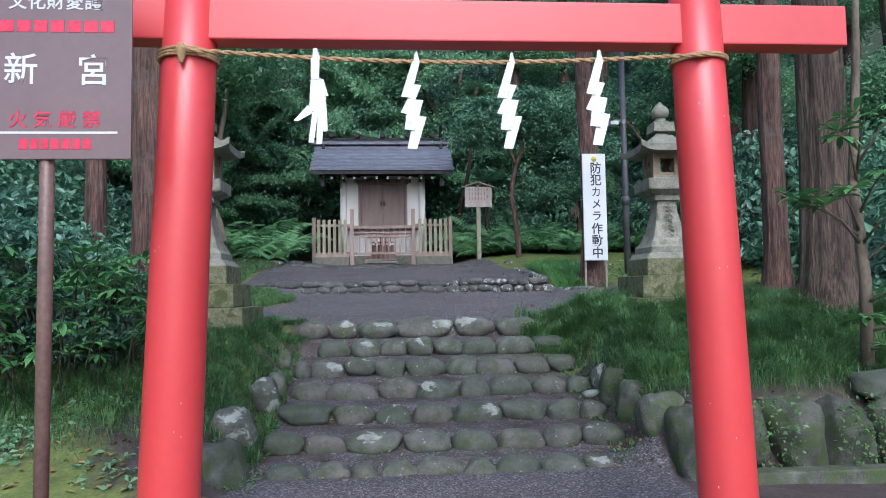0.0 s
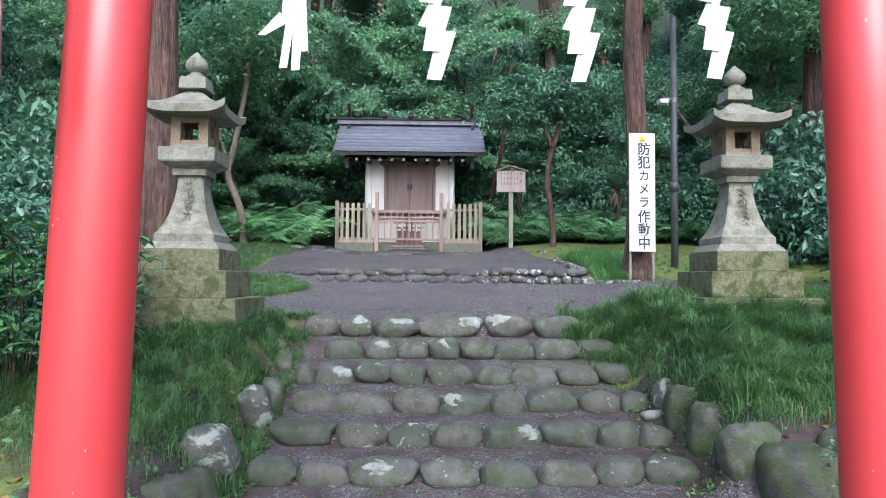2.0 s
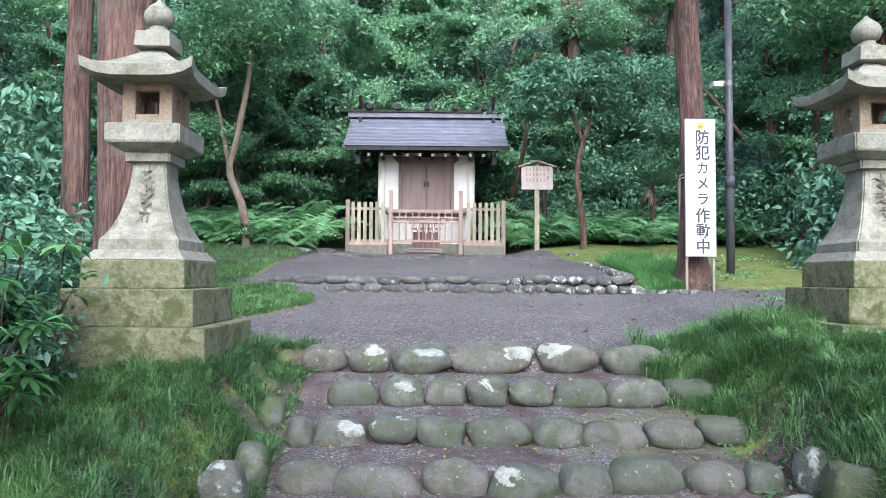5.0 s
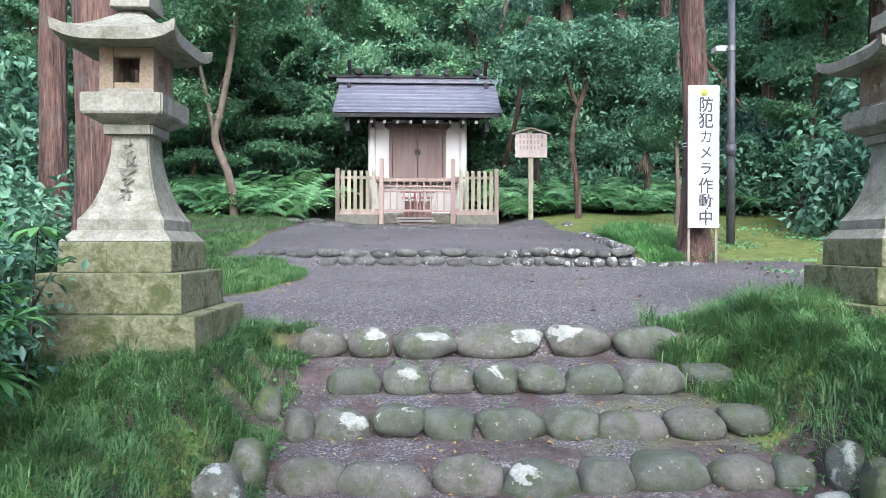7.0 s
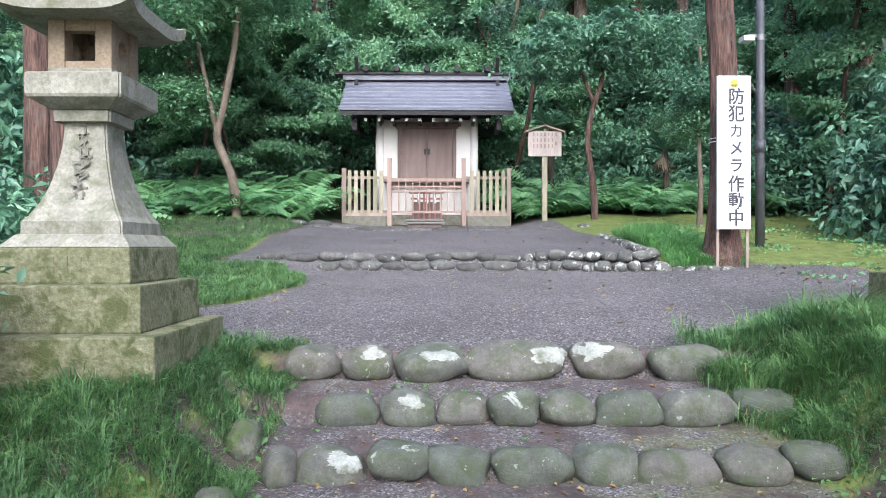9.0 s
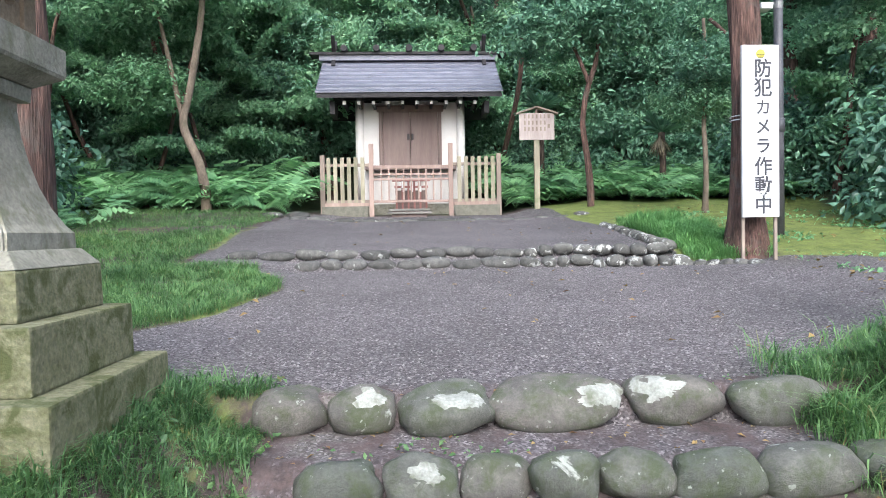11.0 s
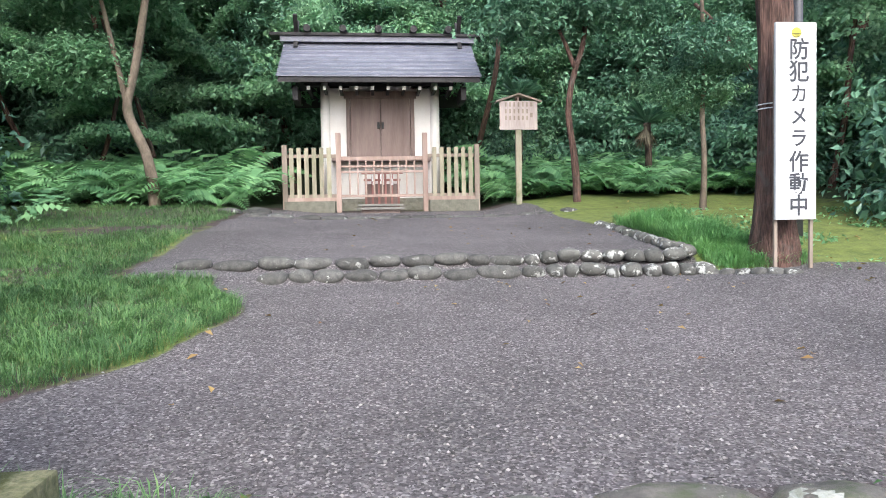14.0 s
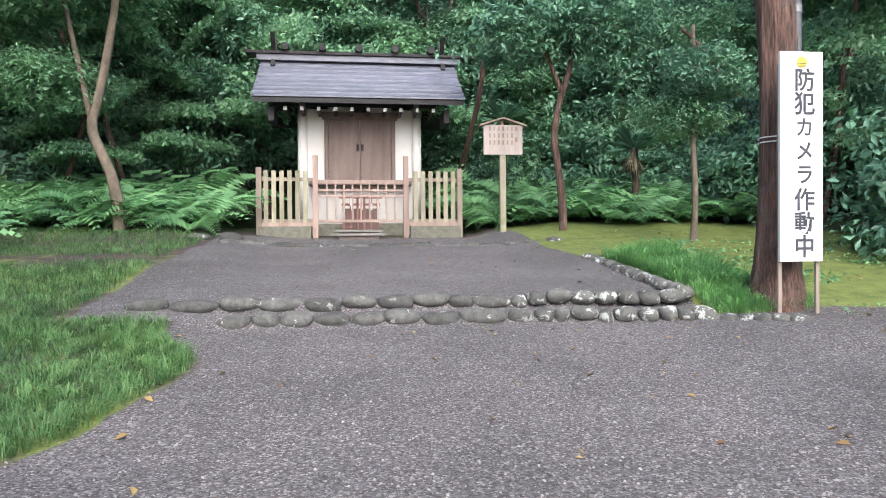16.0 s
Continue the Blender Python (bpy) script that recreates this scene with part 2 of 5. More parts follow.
L_GRASS = leaf_material("grass_blade", (0.08, 0.18, 0.07), (0.21, 0.375, 0.145), 0.5, 0.4, 1.6, 0.04)
L_BRIGHT = leaf_material("bright_grass_blade", (0.14, 0.33, 0.12), (0.28, 0.52, 0.2), 0.45, 0.4, 2.2)
L_STRAW = leaf_material("dead_frond", (0.12, 0.1, 0.075), (0.26, 0.225, 0.16), 0.7, 0.15)
L_DRY = leaf_material("dry_leaf", (0.16, 0.08, 0.03), (0.4, 0.3, 0.12), 0.7, 0.15)


# ---------- mesh helpers ----------
def mesh_of(name, bm, material, smooth=False):
    me = bpy.data.meshes.new(name)
    bm.to_mesh(me)
    bm.free()
    me.materials.append(material)
    if smooth:
        me.shade_smooth()
    return me


def part(name, bm, material, parent=None, label="", smooth=False):
    ob = new(name, mesh_of(name, bm, material, smooth))
    if parent is not None:
        ob.parent = parent
    if label:
        ob["label"] = label
    return ob


def thing(name, label, category, at=(0, 0, 0), turn=0, group="", kind=""):
    ob = new(name)
    ob.empty_display_size = 0.1
    ob.matrix_world = pose(*at, 0, 0, turn)
    return tagged(ob, label, category, group, kind)


def block(x0, x1, y0, y1, z0, z1, bevel=0.006, bm=None):
    bm = bm or bmesh.new()
    r = bmesh.ops.create_cube(bm, size=1.0)
    vs = r["verts"]
    bmesh.ops.scale(bm, vec=(x1 - x0, y1 - y0, z1 - z0), verts=vs)
    bmesh.ops.translate(bm, vec=((x0 + x1) / 2, (y0 + y1) / 2, (z0 + z1) / 2), verts=vs)
    if bevel:
        es = list({e for v in vs for e in v.link_edges})
        bmesh.ops.bevel(bm, geom=es, offset=bevel, segments=2, affect="EDGES", profile=0.6)
    return bm


def taper(w0, w1, z0, z1, bevel=0.008, bm=None):
    """A square block whose half width runs from w0 at the foot to w1 at the top."""
    bm = bm or bmesh.new()
    lo = [bm.verts.new((sx * w0, sy * w0, z0)) for sx, sy in ((-1, -1), (1, -1), (1, 1), (-1, 1))]
    hi = [bm.verts.new((sx * w1, sy * w1, z1)) for sx, sy in ((-1, -1), (1, -1), (1, 1), (-1, 1))]
    fs = [bm.faces.new(lo[::-1]), bm.faces.new(hi)]
    for k in range(4):
        fs.append(bm.faces.new((lo[k], lo[(k + 1) % 4], hi[(k + 1) % 4], hi[k])))
    if bevel:
        bmesh.ops.bevel(bm, geom=list({e for f in fs for e in f.edges}), offset=bevel, segments=2, affect="EDGES", profile=0.6)
    return bm


def tube(points, radii, sides=12, rough=0.0, seed=0, bm=None, ridges=0):
    """A tapered tube along points; rough makes it knobbly, ridges adds upright furrows."""
    bm = bm or bmesh.new()
    pts = [Vector(p) for p in points]
    rings = []
    for i, p in enumerate(pts):
        d = (pts[min(i + 1, len(pts) - 1)] - pts[max(i - 1, 0)]).normalized()
        u = d.cross(Vector((0.13, 1, 0.07))).normalized()
        w = d.cross(u)
        ring = []
        for k in range(sides):
            a = 2 * math.pi * k / sides
            r = radii[i]
            if rough:
                r *= 1 + rough * noise.noise(Vector((math.cos(a) * 1.7 + seed * 7.3, math.sin(a) * 1.7, p.z * 0.9 + seed)))
            if ridges:
                r *= 1 + 0.07 * math.sin(a * ridges + 1.5 * noise.noise(Vector((p.z * 0.7, seed, 0)))) * (0.6 + noise.noise(Vector((a, p.z, seed))))
            ring.append(bm.verts.new(p + u * (r * math.cos(a)) + w * (r * math.sin(a))))
        rings.append(ring)
    for a, b in zip(rings, rings[1:]):
        for k in range(sides):
            bm.faces.new((a[k], a[(k + 1) % sides], b[(k + 1) % sides], b[k]))
    bm.faces.new(rings[0][::-1])
    bm.faces.new(rings[-1])
    return bm


def lathe(profile, sides=24, bm=None):
    """A turned body from (radius, z) pairs."""
    bm = bm or bmesh.new()
    rings = [[bm.verts.new((r * math.cos(2 * math.pi * k / sides), r * math.sin(2 * math.pi * k / sides), z)) for k in range(sides)] for r, z in profile]
    for a, b in zip(rings, rings[1:]):
        for k in range(sides):
            bm.faces.new((a[k], a[(k + 1) % sides], b[(k + 1) % sides], b[k]))
    bm.faces.new(rings[0][::-1])
    bm.faces.new(rings[-1])
    return bm


def raw(name, verts, faces, material, smooth=False):
    me = bpy.data.meshes.new(name)
    me.from_pydata([tuple(v) for v in verts], [], faces)
    me.materials.append(material)
    if smooth:
        me.shade_smooth()
    return me


def quads_mesh(name, v, material, bent=False):
    """v: (n, 4, 3) leaf corners base, left, tip, right; each leaf is two triangles folded along its rib."""
    n = len(v)
    me = bpy.data.meshes.new(name)
    me.vertices.add(4 * n)
    me.vertices.foreach_set("co", np.ascontiguousarray(v, dtype=np.float32).ravel())
    idx = (np.arange(n)[:, None] * 4 + np.array([0, 3, 1, 1, 3, 2] if bent else [0, 2, 1, 0, 3, 2])[None, :]).ravel()
    me.loops.add(6 * n)
    me.loops.foreach_set("vertex_index", idx.astype(np.int32))
    me.polygons.add(2 * n)
    me.polygons.foreach_set("loop_start", np.arange(0, 6 * n, 3, dtype=np.int32))
    me.update(calc_edges=True)
    me.materials.append(material)
    return me


def leaf_corners(rng, centres, size, aspect=0.45, up=0.6, fold=0.12, out=None):
    """Corners of leaves at centres: rather level (up near 1) or any way (0)."""
    n = len(centres)
    nrm = rng.normal(size=(n, 3)) * (1.15 - up)
    nrm[:, 2] += up
    if out is not None:
        nrm += out * 0.5
    nrm /= np.linalg.norm(nrm, axis=1)[:, None]
    d = rng.normal(size=(n, 3))
    if out is not None:
        d += out * 1.2
    d[:, 2] -= 0.25
    d -= nrm * (d * nrm).sum(1)[:, None]
    d /= np.linalg.norm(d, axis=1)[:, None] + 1e-9
    s = np.cross(nrm, d)
    ln = (size * rng.uniform(0.6, 1.35, n))[:, None]
    wd = ln * aspect * 0.5
    base = centres - d * ln * 0.5
    mid = base + d * ln * 0.45 + nrm * ln * fold
    tip = centres + d * ln * 0.5 - nrm * ln * 0.08
    return np.stack([base, mid + s * wd, tip, mid - s * wd], axis=1)


def crown_mesh(name, seed, radii, clumps, per, size, material, clump_r=0.4, shell=0.55, aspect=0.45, up=0.6):
    """Leaf clumps spread in an uneven ellipsoid, thinner inside."""
    rng = np.random.default_rng(seed)
    d = rng.normal(size=(clumps, 3))
    d /= np.linalg.norm(d, axis=1)[:, None]
    lump = np.array([0.8 + 0.45 * noise.noise(Vector(q * 1.6) + Vector((seed * 3.1, 0, 0))) for q in d])
    r = (shell + (1 - shell) * rng.random(clumps) ** 0.6) * lump
    c = d * r[:, None] * np.array(radii)
    pts = np.repeat(c, per, axis=0)
    off = rng.normal(size=(clumps * per, 3)) * np.array([1, 1, 0.55]) * clump_r * np.repeat(rng.uniform(0.55, 1.2, clumps), per)[:, None]
    dirs = off / (np.linalg.norm(off, axis=1)[:, None] + 1e-9)
    return quads_mesh(name, leaf_corners(rng, pts + off, size, aspect, up, out=dirs), material)


# ---------- lie of the land ----------
PROFILE = [(-40, -0.4), (0, -0.15), (4.7, -0.08), (5.3, -0.05), (5.75, 0.1), (8.4, 0.95), (13.45, 1.28), (13.6, 1.37), (13.88, 1.39), (14.02, 1.52), (16.6, 1.74), (21.6, 2.17), (24.0, 2.3), (26, 2.6)]
BANK_R = [(-40, -0.4), (0, -0.15), (5.2, -0.1), (5.45, 0.4), (7.5, 1.04), (8.6, 1.1), (13.4, 1.34), (16.6, 1.85), (21.6, 2.3), (26, 2.7)]
BANK_L = [(-40, -0.4), (0, -0.1), (4.2, 0.0), (5.0, 0.17), (6.0, 0.46), (7.4, 0.93), (9.2, 1.02), (13.4, 1.36), (16.6, 1.82), (21.6, 2.25), (26, 2.6)]
STEP_Y = [5.45, 5.9, 6.38, 6.87, 7.36, 7.85, 8.34]
STEP_Z = [0.03, 0.16, 0.31, 0.46, 0.62, 0.79, 0.99]


def line(table, y):
    for (a, p), (b, q) in zip(table, table[1:]):
        if y <= b:
            return p + (q - p) * max(0.0, (y - a) / (b - a))
    return table[-1][1]


def ease(a, b, v):
    t = min(1.0, max(0.0, (v - a) / (b - a)))
    return t * t * (3 - 2 * t)


def middle(y):
    """Height along the way: gravel treads behind each row of step stones."""
    if STEP_Y[0] - 0.15 < y < STEP_Y[-1]:
        z = -0.06
        for sy, sz in zip(STEP_Y, STEP_Z):
            z += (sz - 0.035 - z) * ease(sy - 0.03, sy + 0.08, y)
            z += 0.025 * ease(sy + 0.1, sy + 0.42, y)
        return z
    return line(PROFILE, y)


def height(x, y):
    m = middle(y)
    right = line(BANK_R, y) + 0.04 * ease(3, 7, x)
    left = line(BANK_L, y)
    wr = ease(1.85, 2.35, x) if y < 9 else ease(2.2, 4.5, x) * (1 - 0.6 * ease(9, 11, y) * ease(13.2, 11.5, y))
    wl = ease(-1.15, -1.55, x) if y < 9 else ease(-1.6, -2.6, x)
    z = m + (right - m) * wr + (left - m) * wl
    # hillside behind the shrine and to both sides
    z += 0.62 * max(0.0, y - 24.5 - 0.8 * noise.noise(Vector((x * 0.15, 0, 3)))) * ease(24, 30, y)
    z += 0.35 * max(0.0, abs(x + 0.5) - 9.0) * ease(3, 14, y)
    z += 0.5 * max(0.0, -8.0 - x) * ease(-5, 4, y) * 0.6
    z += 0.14 * max(ease(1.9, 2.7, x), ease(-3.0, -4.2, x)) * ease(19.0, 20.6, y)
    away = ease(2.0, 4.0, abs(x - 0.4))
    z += 0.05 * away * noise.noise(Vector((x * 0.9, y * 0.9, 0))) + 0.02 * noise.noise(Vector((x * 3, y * 3, 5))) * away
    return z


def gravel_at(x, y):
    if y < 5.6:
        return 1.0 - ease(1.9, 2.3, x) - ease(-1.0, -1.35, x)
    if y < 8.5:
        return 0.5 - 0.5 * ease(1.7, 2.0, x) - 0.5 * ease(-0.95, -1.2, x)
    if y < 13.5:
        left = -1.75 - 0.9 * ease(10.8, 9.3, y) + 0.12 * math.sin(y * 2.2) - 0.3 * ease(12, 13.4, y)
        right = 2.5 + 2.9 * ease(8.6, 10.5, y)
        return 1.0 - ease(left + 0.1, left - 0.1, x) - ease(right - 0.2, right + 0.3, x)
    right = 3.05 - 0.3 * ease(15, 21, y)
    return 1.0 - ease(-2.9, -3.3, x) - ease(right, right + 0.3, x) - ease(21.4, 21.9, y)


def moss_at(x, y):
    n = noise.noise(Vector((x * 0.6, y * 0.6, 9)))
    return 0.3 + 0.35 * n + 0.18 * max(ease(-1.1, -1.4, x) * ease(5.5, 6.5, y), ease(2.0, 2.5, x) * ease(5.6, 6.4, y)) * ease(17.5, 16, y) + 0.5 * ease(4.2, 5.0, x) * ease(9, 11.5, y) * ease(18.5, 17, y) + 0.15 * ease(-1.2, -2.0, x) * ease(6, 4.5, y) + 0.45 * ease(2.4, 2.9, x) * ease(16.8, 17.8, y) * ease(23.2, 22.4, y)


def ground():
    def axis(lo, hi, a, b, fine, coarse):
        v, q = [], lo
        while q < hi:
            v.append(q)
            q += fine if a <= q <= b else min(coarse, fine + 0.14 * max(a - q, q - b))
        return v + [hi]
    xs = axis(-90, 90, -3.4, 5.0, 0.07, 5.0)
    ys = axis(-60, 110, 4.6, 14.6, 0.06, 5.0)
    verts = [(x, y, height(x, y)) for y in ys for x in xs]
    nx = len(xs)
    faces = [(j * nx + i, j * nx + i + 1, (j + 1) * nx + i + 1, (j + 1) * nx + i) for j in range(len(ys) - 1) for i in range(nx - 1)]
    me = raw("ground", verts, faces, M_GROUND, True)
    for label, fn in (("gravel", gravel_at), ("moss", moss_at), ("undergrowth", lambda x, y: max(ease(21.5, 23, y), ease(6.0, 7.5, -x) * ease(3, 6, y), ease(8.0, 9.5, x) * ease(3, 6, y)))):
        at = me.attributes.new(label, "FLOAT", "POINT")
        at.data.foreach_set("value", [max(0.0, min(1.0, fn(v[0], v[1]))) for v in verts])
    return tagged(new("ground", me), "gravel path between mossy soil and grass banks", "ground", kind="structure")


ground()


# ---------- torii ----------
def pillar(x_foot, x_mid):
    """Round post that leans inwards; x_mid is its axis at 2.55 m."""
    z = [-0.2, 0.1, 1.0, 2.0, 3.6]
    return tube([(x_foot + (x_mid - x_foot) * (q / 2.55), TY, q) for q in z], [0.156, 0.154, 0.15, 0.144, 0.13], 44)


TY = 3.74
TORII = thing("torii", "vermilion painted wooden torii gate with chipped paint", "gate", (0, 0, 0))
part("pillar", pillar(-1.13, -1.035), M_RED, TORII, smooth=True)
part("pillar", pillar(1.83, 1.75), M_RED, TORII, smooth=True)
part("tie_beam", block(-1.9, 2.58, TY - 0.075, TY + 0.075, 2.655, 2.88, 0.008), M_RED, TORII)
part("lintel", block(-2.3, 3.0, TY - 0.13, TY + 0.13, 3.55, 3.74, 0.01), M_RED, TORII)
part("top_rail", block(-2.45, 3.15, TY - 0.18, TY + 0.18, 3.74, 3.9, 0.015), M_RED, TORII)
for cx in (-1.135, 1.84):
    part("foot_collar", tube([(cx, TY, -0.25), (cx, TY, -0.04)], [0.21, 0.2], 28), M_RED, TORII, "darker collar at the post's foot")


rc = random.Random(21)
for foot, mid in ((-1.13, -1.035), (1.83, 1.75)):
    for k in range(8):
        z, a = rc.uniform(0.2, 2.9), rc.uniform(-0.9, 0.9)
        r = 0.1545 - 0.0055 * z
        x = foot + (mid - foot) * z / 2.55
        chip = part("paint_chip", lathe([(rc.uniform(0.002, 0.005), -0.001), (0.002, 0.0015)], 7), M_RED_CHIP, TORII, "pale chipped spot")
        chip.matrix_basis = pose(x + r * math.sin(a), TY - r * math.cos(a), z, 90, 0, math.degrees(a)) @ Matrix.Diagonal((1.0, rc.uniform(1, 2.4), 1, 1))


# ---------- stone lanterns ----------
def flared(profile, bm=None):
    """Square body with curved sides from (half width, z) pairs."""
    bm = bm or bmesh.new()
    rings = [[bm.verts.new((sx * w, sy * w, z)) for sx, sy in ((-1, -1), (1, -1), (1, 1), (-1, 1))] for w, z in profile]
    for a, b in zip(rings, rings[1:]):
        for k in range(4):
            bm.faces.new((a[k], a[(k + 1) % 4], b[(k + 1) % 4], b[k]))
    bm.faces.new(rings[0][::-1])
    bm.faces.new(rings[-1])
    es = [e for e in bm.edges if abs(e.verts[0].co.z - e.verts[1].co.z) > 1e-4]
    bmesh.ops.bevel(bm, geom=es, offset=0.01, segments=2, affect="EDGES")
    return bm


def lantern_roof():
    """Square roof, hollow curve to the ridge, corners swept up."""
    bm = bmesh.new()
    n = 14
    top, under = {}, {}
    for i in range(n + 1):
        for j in range(n + 1):
            u, v = 2 * i / n - 1, 2 * j / n - 1
            r = max(abs(u), abs(v))
            corner = (abs(u) * abs(v)) ** 5
            z = 2.215 - 0.245 * (1 - (1 - r) ** 1.35) + 0.05 * corner
            w = 0.36 + 0.025 * corner
            top[i, j] = bm.verts.new((u * w, v * w, z))
            under[i, j] = bm.verts.new((u * w * 0.98, v * w * 0.98, 1.895 + 0.055 * corner))
    for i in range(n):
        for j in range(n):
            bm.faces.new((top[i, j], top[i + 1, j], top[i + 1, j + 1], top[i, j + 1]))
            bm.faces.new((under[i, j], under[i, j + 1], under[i + 1, j + 1], under[i + 1, j]))
    for k in range(n):
        for a, b in (((k, 0), (k + 1, 0)), ((n, k), (n, k + 1)), ((k + 1, n), (k, n)), ((0, k + 1), (0, k))):
            bm.faces.new((top[b], top[a], under[a], under[b]))
    return bm


def moon_wall(sx):
    """Fire-box side with a round opening through it."""
    bm = bmesh.new()
    n = 24
    rings = []
    for x in (0.155, 0.115):
        outer, inner = [], []
        for k in range(n):
            a = 2 * math.pi * k / n
            c, q = math.cos(a), math.sin(a)
            f = 1 / max(abs(c), abs(q))
            outer.append(bm.verts.new((sx * x, 0.085 * c * f, 1.765 + 0.14 * q * f)))
            inner.append(bm.verts.new((sx * x, 0.055 * c, 1.765 + 0.055 * q)))
        rings.append((outer, inner))
    (o1, i1), (o2, i2) = rings
    for k in range(n):
        m = (k + 1) % n
        bm.faces.new((o1[k], o1[m], i1[m], i1[k]))
        bm.faces.new((o2[m], o2[k], i2[k], i2[m]))
        bm.faces.new((i1[k], i1[m], i2[m], i2[k]))
        bm.faces.new((o1[m], o1[k], o2[k], o2[m]))
    bmesh.ops.recalc_face_normals(bm, faces=bm.faces[:])
    return bm


def carving(seed):
    """A column of shallow cut strokes, as the weathered inscription on the shaft."""
    bm = bmesh.new()
    rng = random.Random(seed)
    for k in range(7):
        z = 1.27 - 0.06 * k
        y = -0.122 - 0.0125 * k
        for q in range(4):
            a = rng.choice((0, 90, 35, -35))
            piece = block(-0.03, 0.03, -0.003, 0.003, -0.0055, 0.0055, 0)
            bmesh.ops.rotate(piece, cent=(0, 0, 0), matrix=Matrix.Rotation(radians(a), 3, "Y"), verts=piece.verts[:])
            bmesh.ops.translate(piece, vec=(rng.uniform(-0.03, 0.03), y, z + rng.uniform(-0.025, 0.025)), verts=piece.verts[:])
            tmp = bpy.data.meshes.new("stroke")
            piece.to_mesh(tmp)
            piece.free()
            bm.from_mesh(tmp)
            bpy.data.meshes.remove(tmp)
    return bm


def stone_lantern(at, label, seed):
    t = thing("stone_lantern", label, "lantern", at, 0, "pair of stone lanterns")
    part("ground_slab", taper(0.57, 0.56, -0.2, 0.2, 0.012), M_STONE_MOSS, t)
    part("lower_plinth", taper(0.445, 0.44, 0.2, 0.45, 0.012), M_STONE_MOSS, t)
    up = part("upper_plinth", taper(0.35, 0.345, 0.45, 0.645, 0.012), M_STONE_MOSS, t)
    for sx in (-0.07, 0.0, 0.07):
        part("carved_panel", block(sx - 0.024, sx + 0.024, -0.353, -0.345, 0.5, 0.6, 0.002), M_STONE_MOSS, up)
    part("plinth_cap", taper(0.345, 0.285, 0.645, 0.715, 0.006), M_STONE, t)
    shaft = part("shaft", flared([(0.272, 0.715), (0.27, 0.785), (0.245, 0.815), (0.205, 0.89), (0.172, 0.98), (0.145, 1.09), (0.126, 1.2), (0.118, 1.3), (0.118, 1.335), (0.155, 1.34), (0.158, 1.4), (0.145, 1.405)]), M_STONE, t)
    part("inscription", carving(seed), M_CARVED, shaft, "weathered carved inscription")
    part("platform", flared([(0.165, 1.405), (0.25, 1.455), (0.258, 1.47), (0.258, 1.585), (0.25, 1.59)]), M_STONE, t)
    fb = part("fire_box", block(-0.175, 0.175, -0.175, 0.175, 1.59, 1.63, 0.004), M_STONE, t)
    for sx in (-1, 1):
        for sy in (-1, 1):
            part("corner_post", block(sx * 0.128 - 0.045, sx * 0.128 + 0.045, sy * 0.128 - 0.045, sy * 0.128 + 0.045, 1.625, 1.905, 0.004), M_STONE_WARM, fb)
        part("side_wall", moon_wall(sx), M_STONE_WARM, fb, "side wall with a round opening")
        part("window_head", block(-0.083, 0.083, sx * 0.135 - 0.03, sx * 0.135 + 0.03, 1.835, 1.905, 0.003), M_STONE_WARM, fb)
        part("window_sill", block(-0.083, 0.083, sx * 0.135 - 0.03, sx * 0.135 + 0.03, 1.625, 1.67, 0.003), M_STONE_WARM, fb)
    part("roof", lantern_roof(), M_STONE, t)
    part("finial_base", taper(0.13, 0.12, 2.17, 2.285, 0.008), M_STONE, t)
    part("finial_neck", lathe([(0.1, 2.285), (0.095, 2.305), (0.065, 2.32), (0.06, 2.345)]), M_STONE, t, smooth=True)
    part("finial_jewel", lathe([(0.055, 2.345), (0.092, 2.365), (0.108, 2.41), (0.1, 2.45), (0.07, 2.49), (0.03, 2.525), (0.008, 2.55)]), M_STONE, t, smooth=True)
    return t


stone_lantern((-2.08, 7.85, 0.98), "weathered grey stone lantern with mossy tiered base on grass", 1)
stone_lantern((3.27, 8.08, 1.01), "weathered grey stone lantern beside a grassy bank", 2)


# ---------- shrine and fence ----------
CX = -0.3
SH = thing("shrine_building", "small white wooden shrine with slate-blue metal roof", "shrine", (CX, 22.7, 2.2))
part("foundation", block(-1.7, 1.7, -0.15, 1.7, -0.3, 0.3), M_STONE, SH, "grey stone footing")
part("back_wall", block(-1.35, 1.35, 1.4, 1.46, 0.3, 2.9), M_PLASTER, SH)
part("side_wall", block(-1.35, -1.29, 0.14, 1.4, 0.3, 2.9), M_PLASTER, SH)
part("side_wall", block(1.29, 1.35, 0.14, 1.4, 0.3, 2.9), M_PLASTER, SH)
part("front_panel", block(-1.2, -0.72, 0.02, 0.08, 0.3, 2.9), M_PLASTER, SH)
part("front_panel", block(0.72, 1.2, 0.02, 0.08, 0.3, 2.9), M_PLASTER, SH)
part("front_panel", block(-0.72, 0.72, 0.02, 0.08, 2.74, 2.95), M_PLASTER, SH)
part("base_panel", block(-1.2, 1.2, -0.02, 0.06, 0.3, 1.2), M_PLASTER, SH)
for sx in (-1, 1):
    part("column", tube([(sx * 1.29, 0.03, 0.2), (sx * 1.29, 0.03, 3.05)], [0.115, 0.11], 20), M_PLASTER, SH, smooth=True)
part("veranda", block(-1.15, 1.15, -0.35, 0.0, 1.16, 1.27), M_WOOD_DARK, SH, "dark worn wooden sill")
part("door_frame", block(-0.8, -0.71, -0.05, 0.03, 1.27, 2.82), M_WOOD_DARK, SH)
part("door_frame", block(0.71, 0.8, -0.05, 0.03, 1.27, 2.82), M_WOOD_DARK, SH)
part("door_head", block(-0.85, 0.85, -0.06, 0.03, 2.66, 2.82), M_WOOD_DARK, SH)
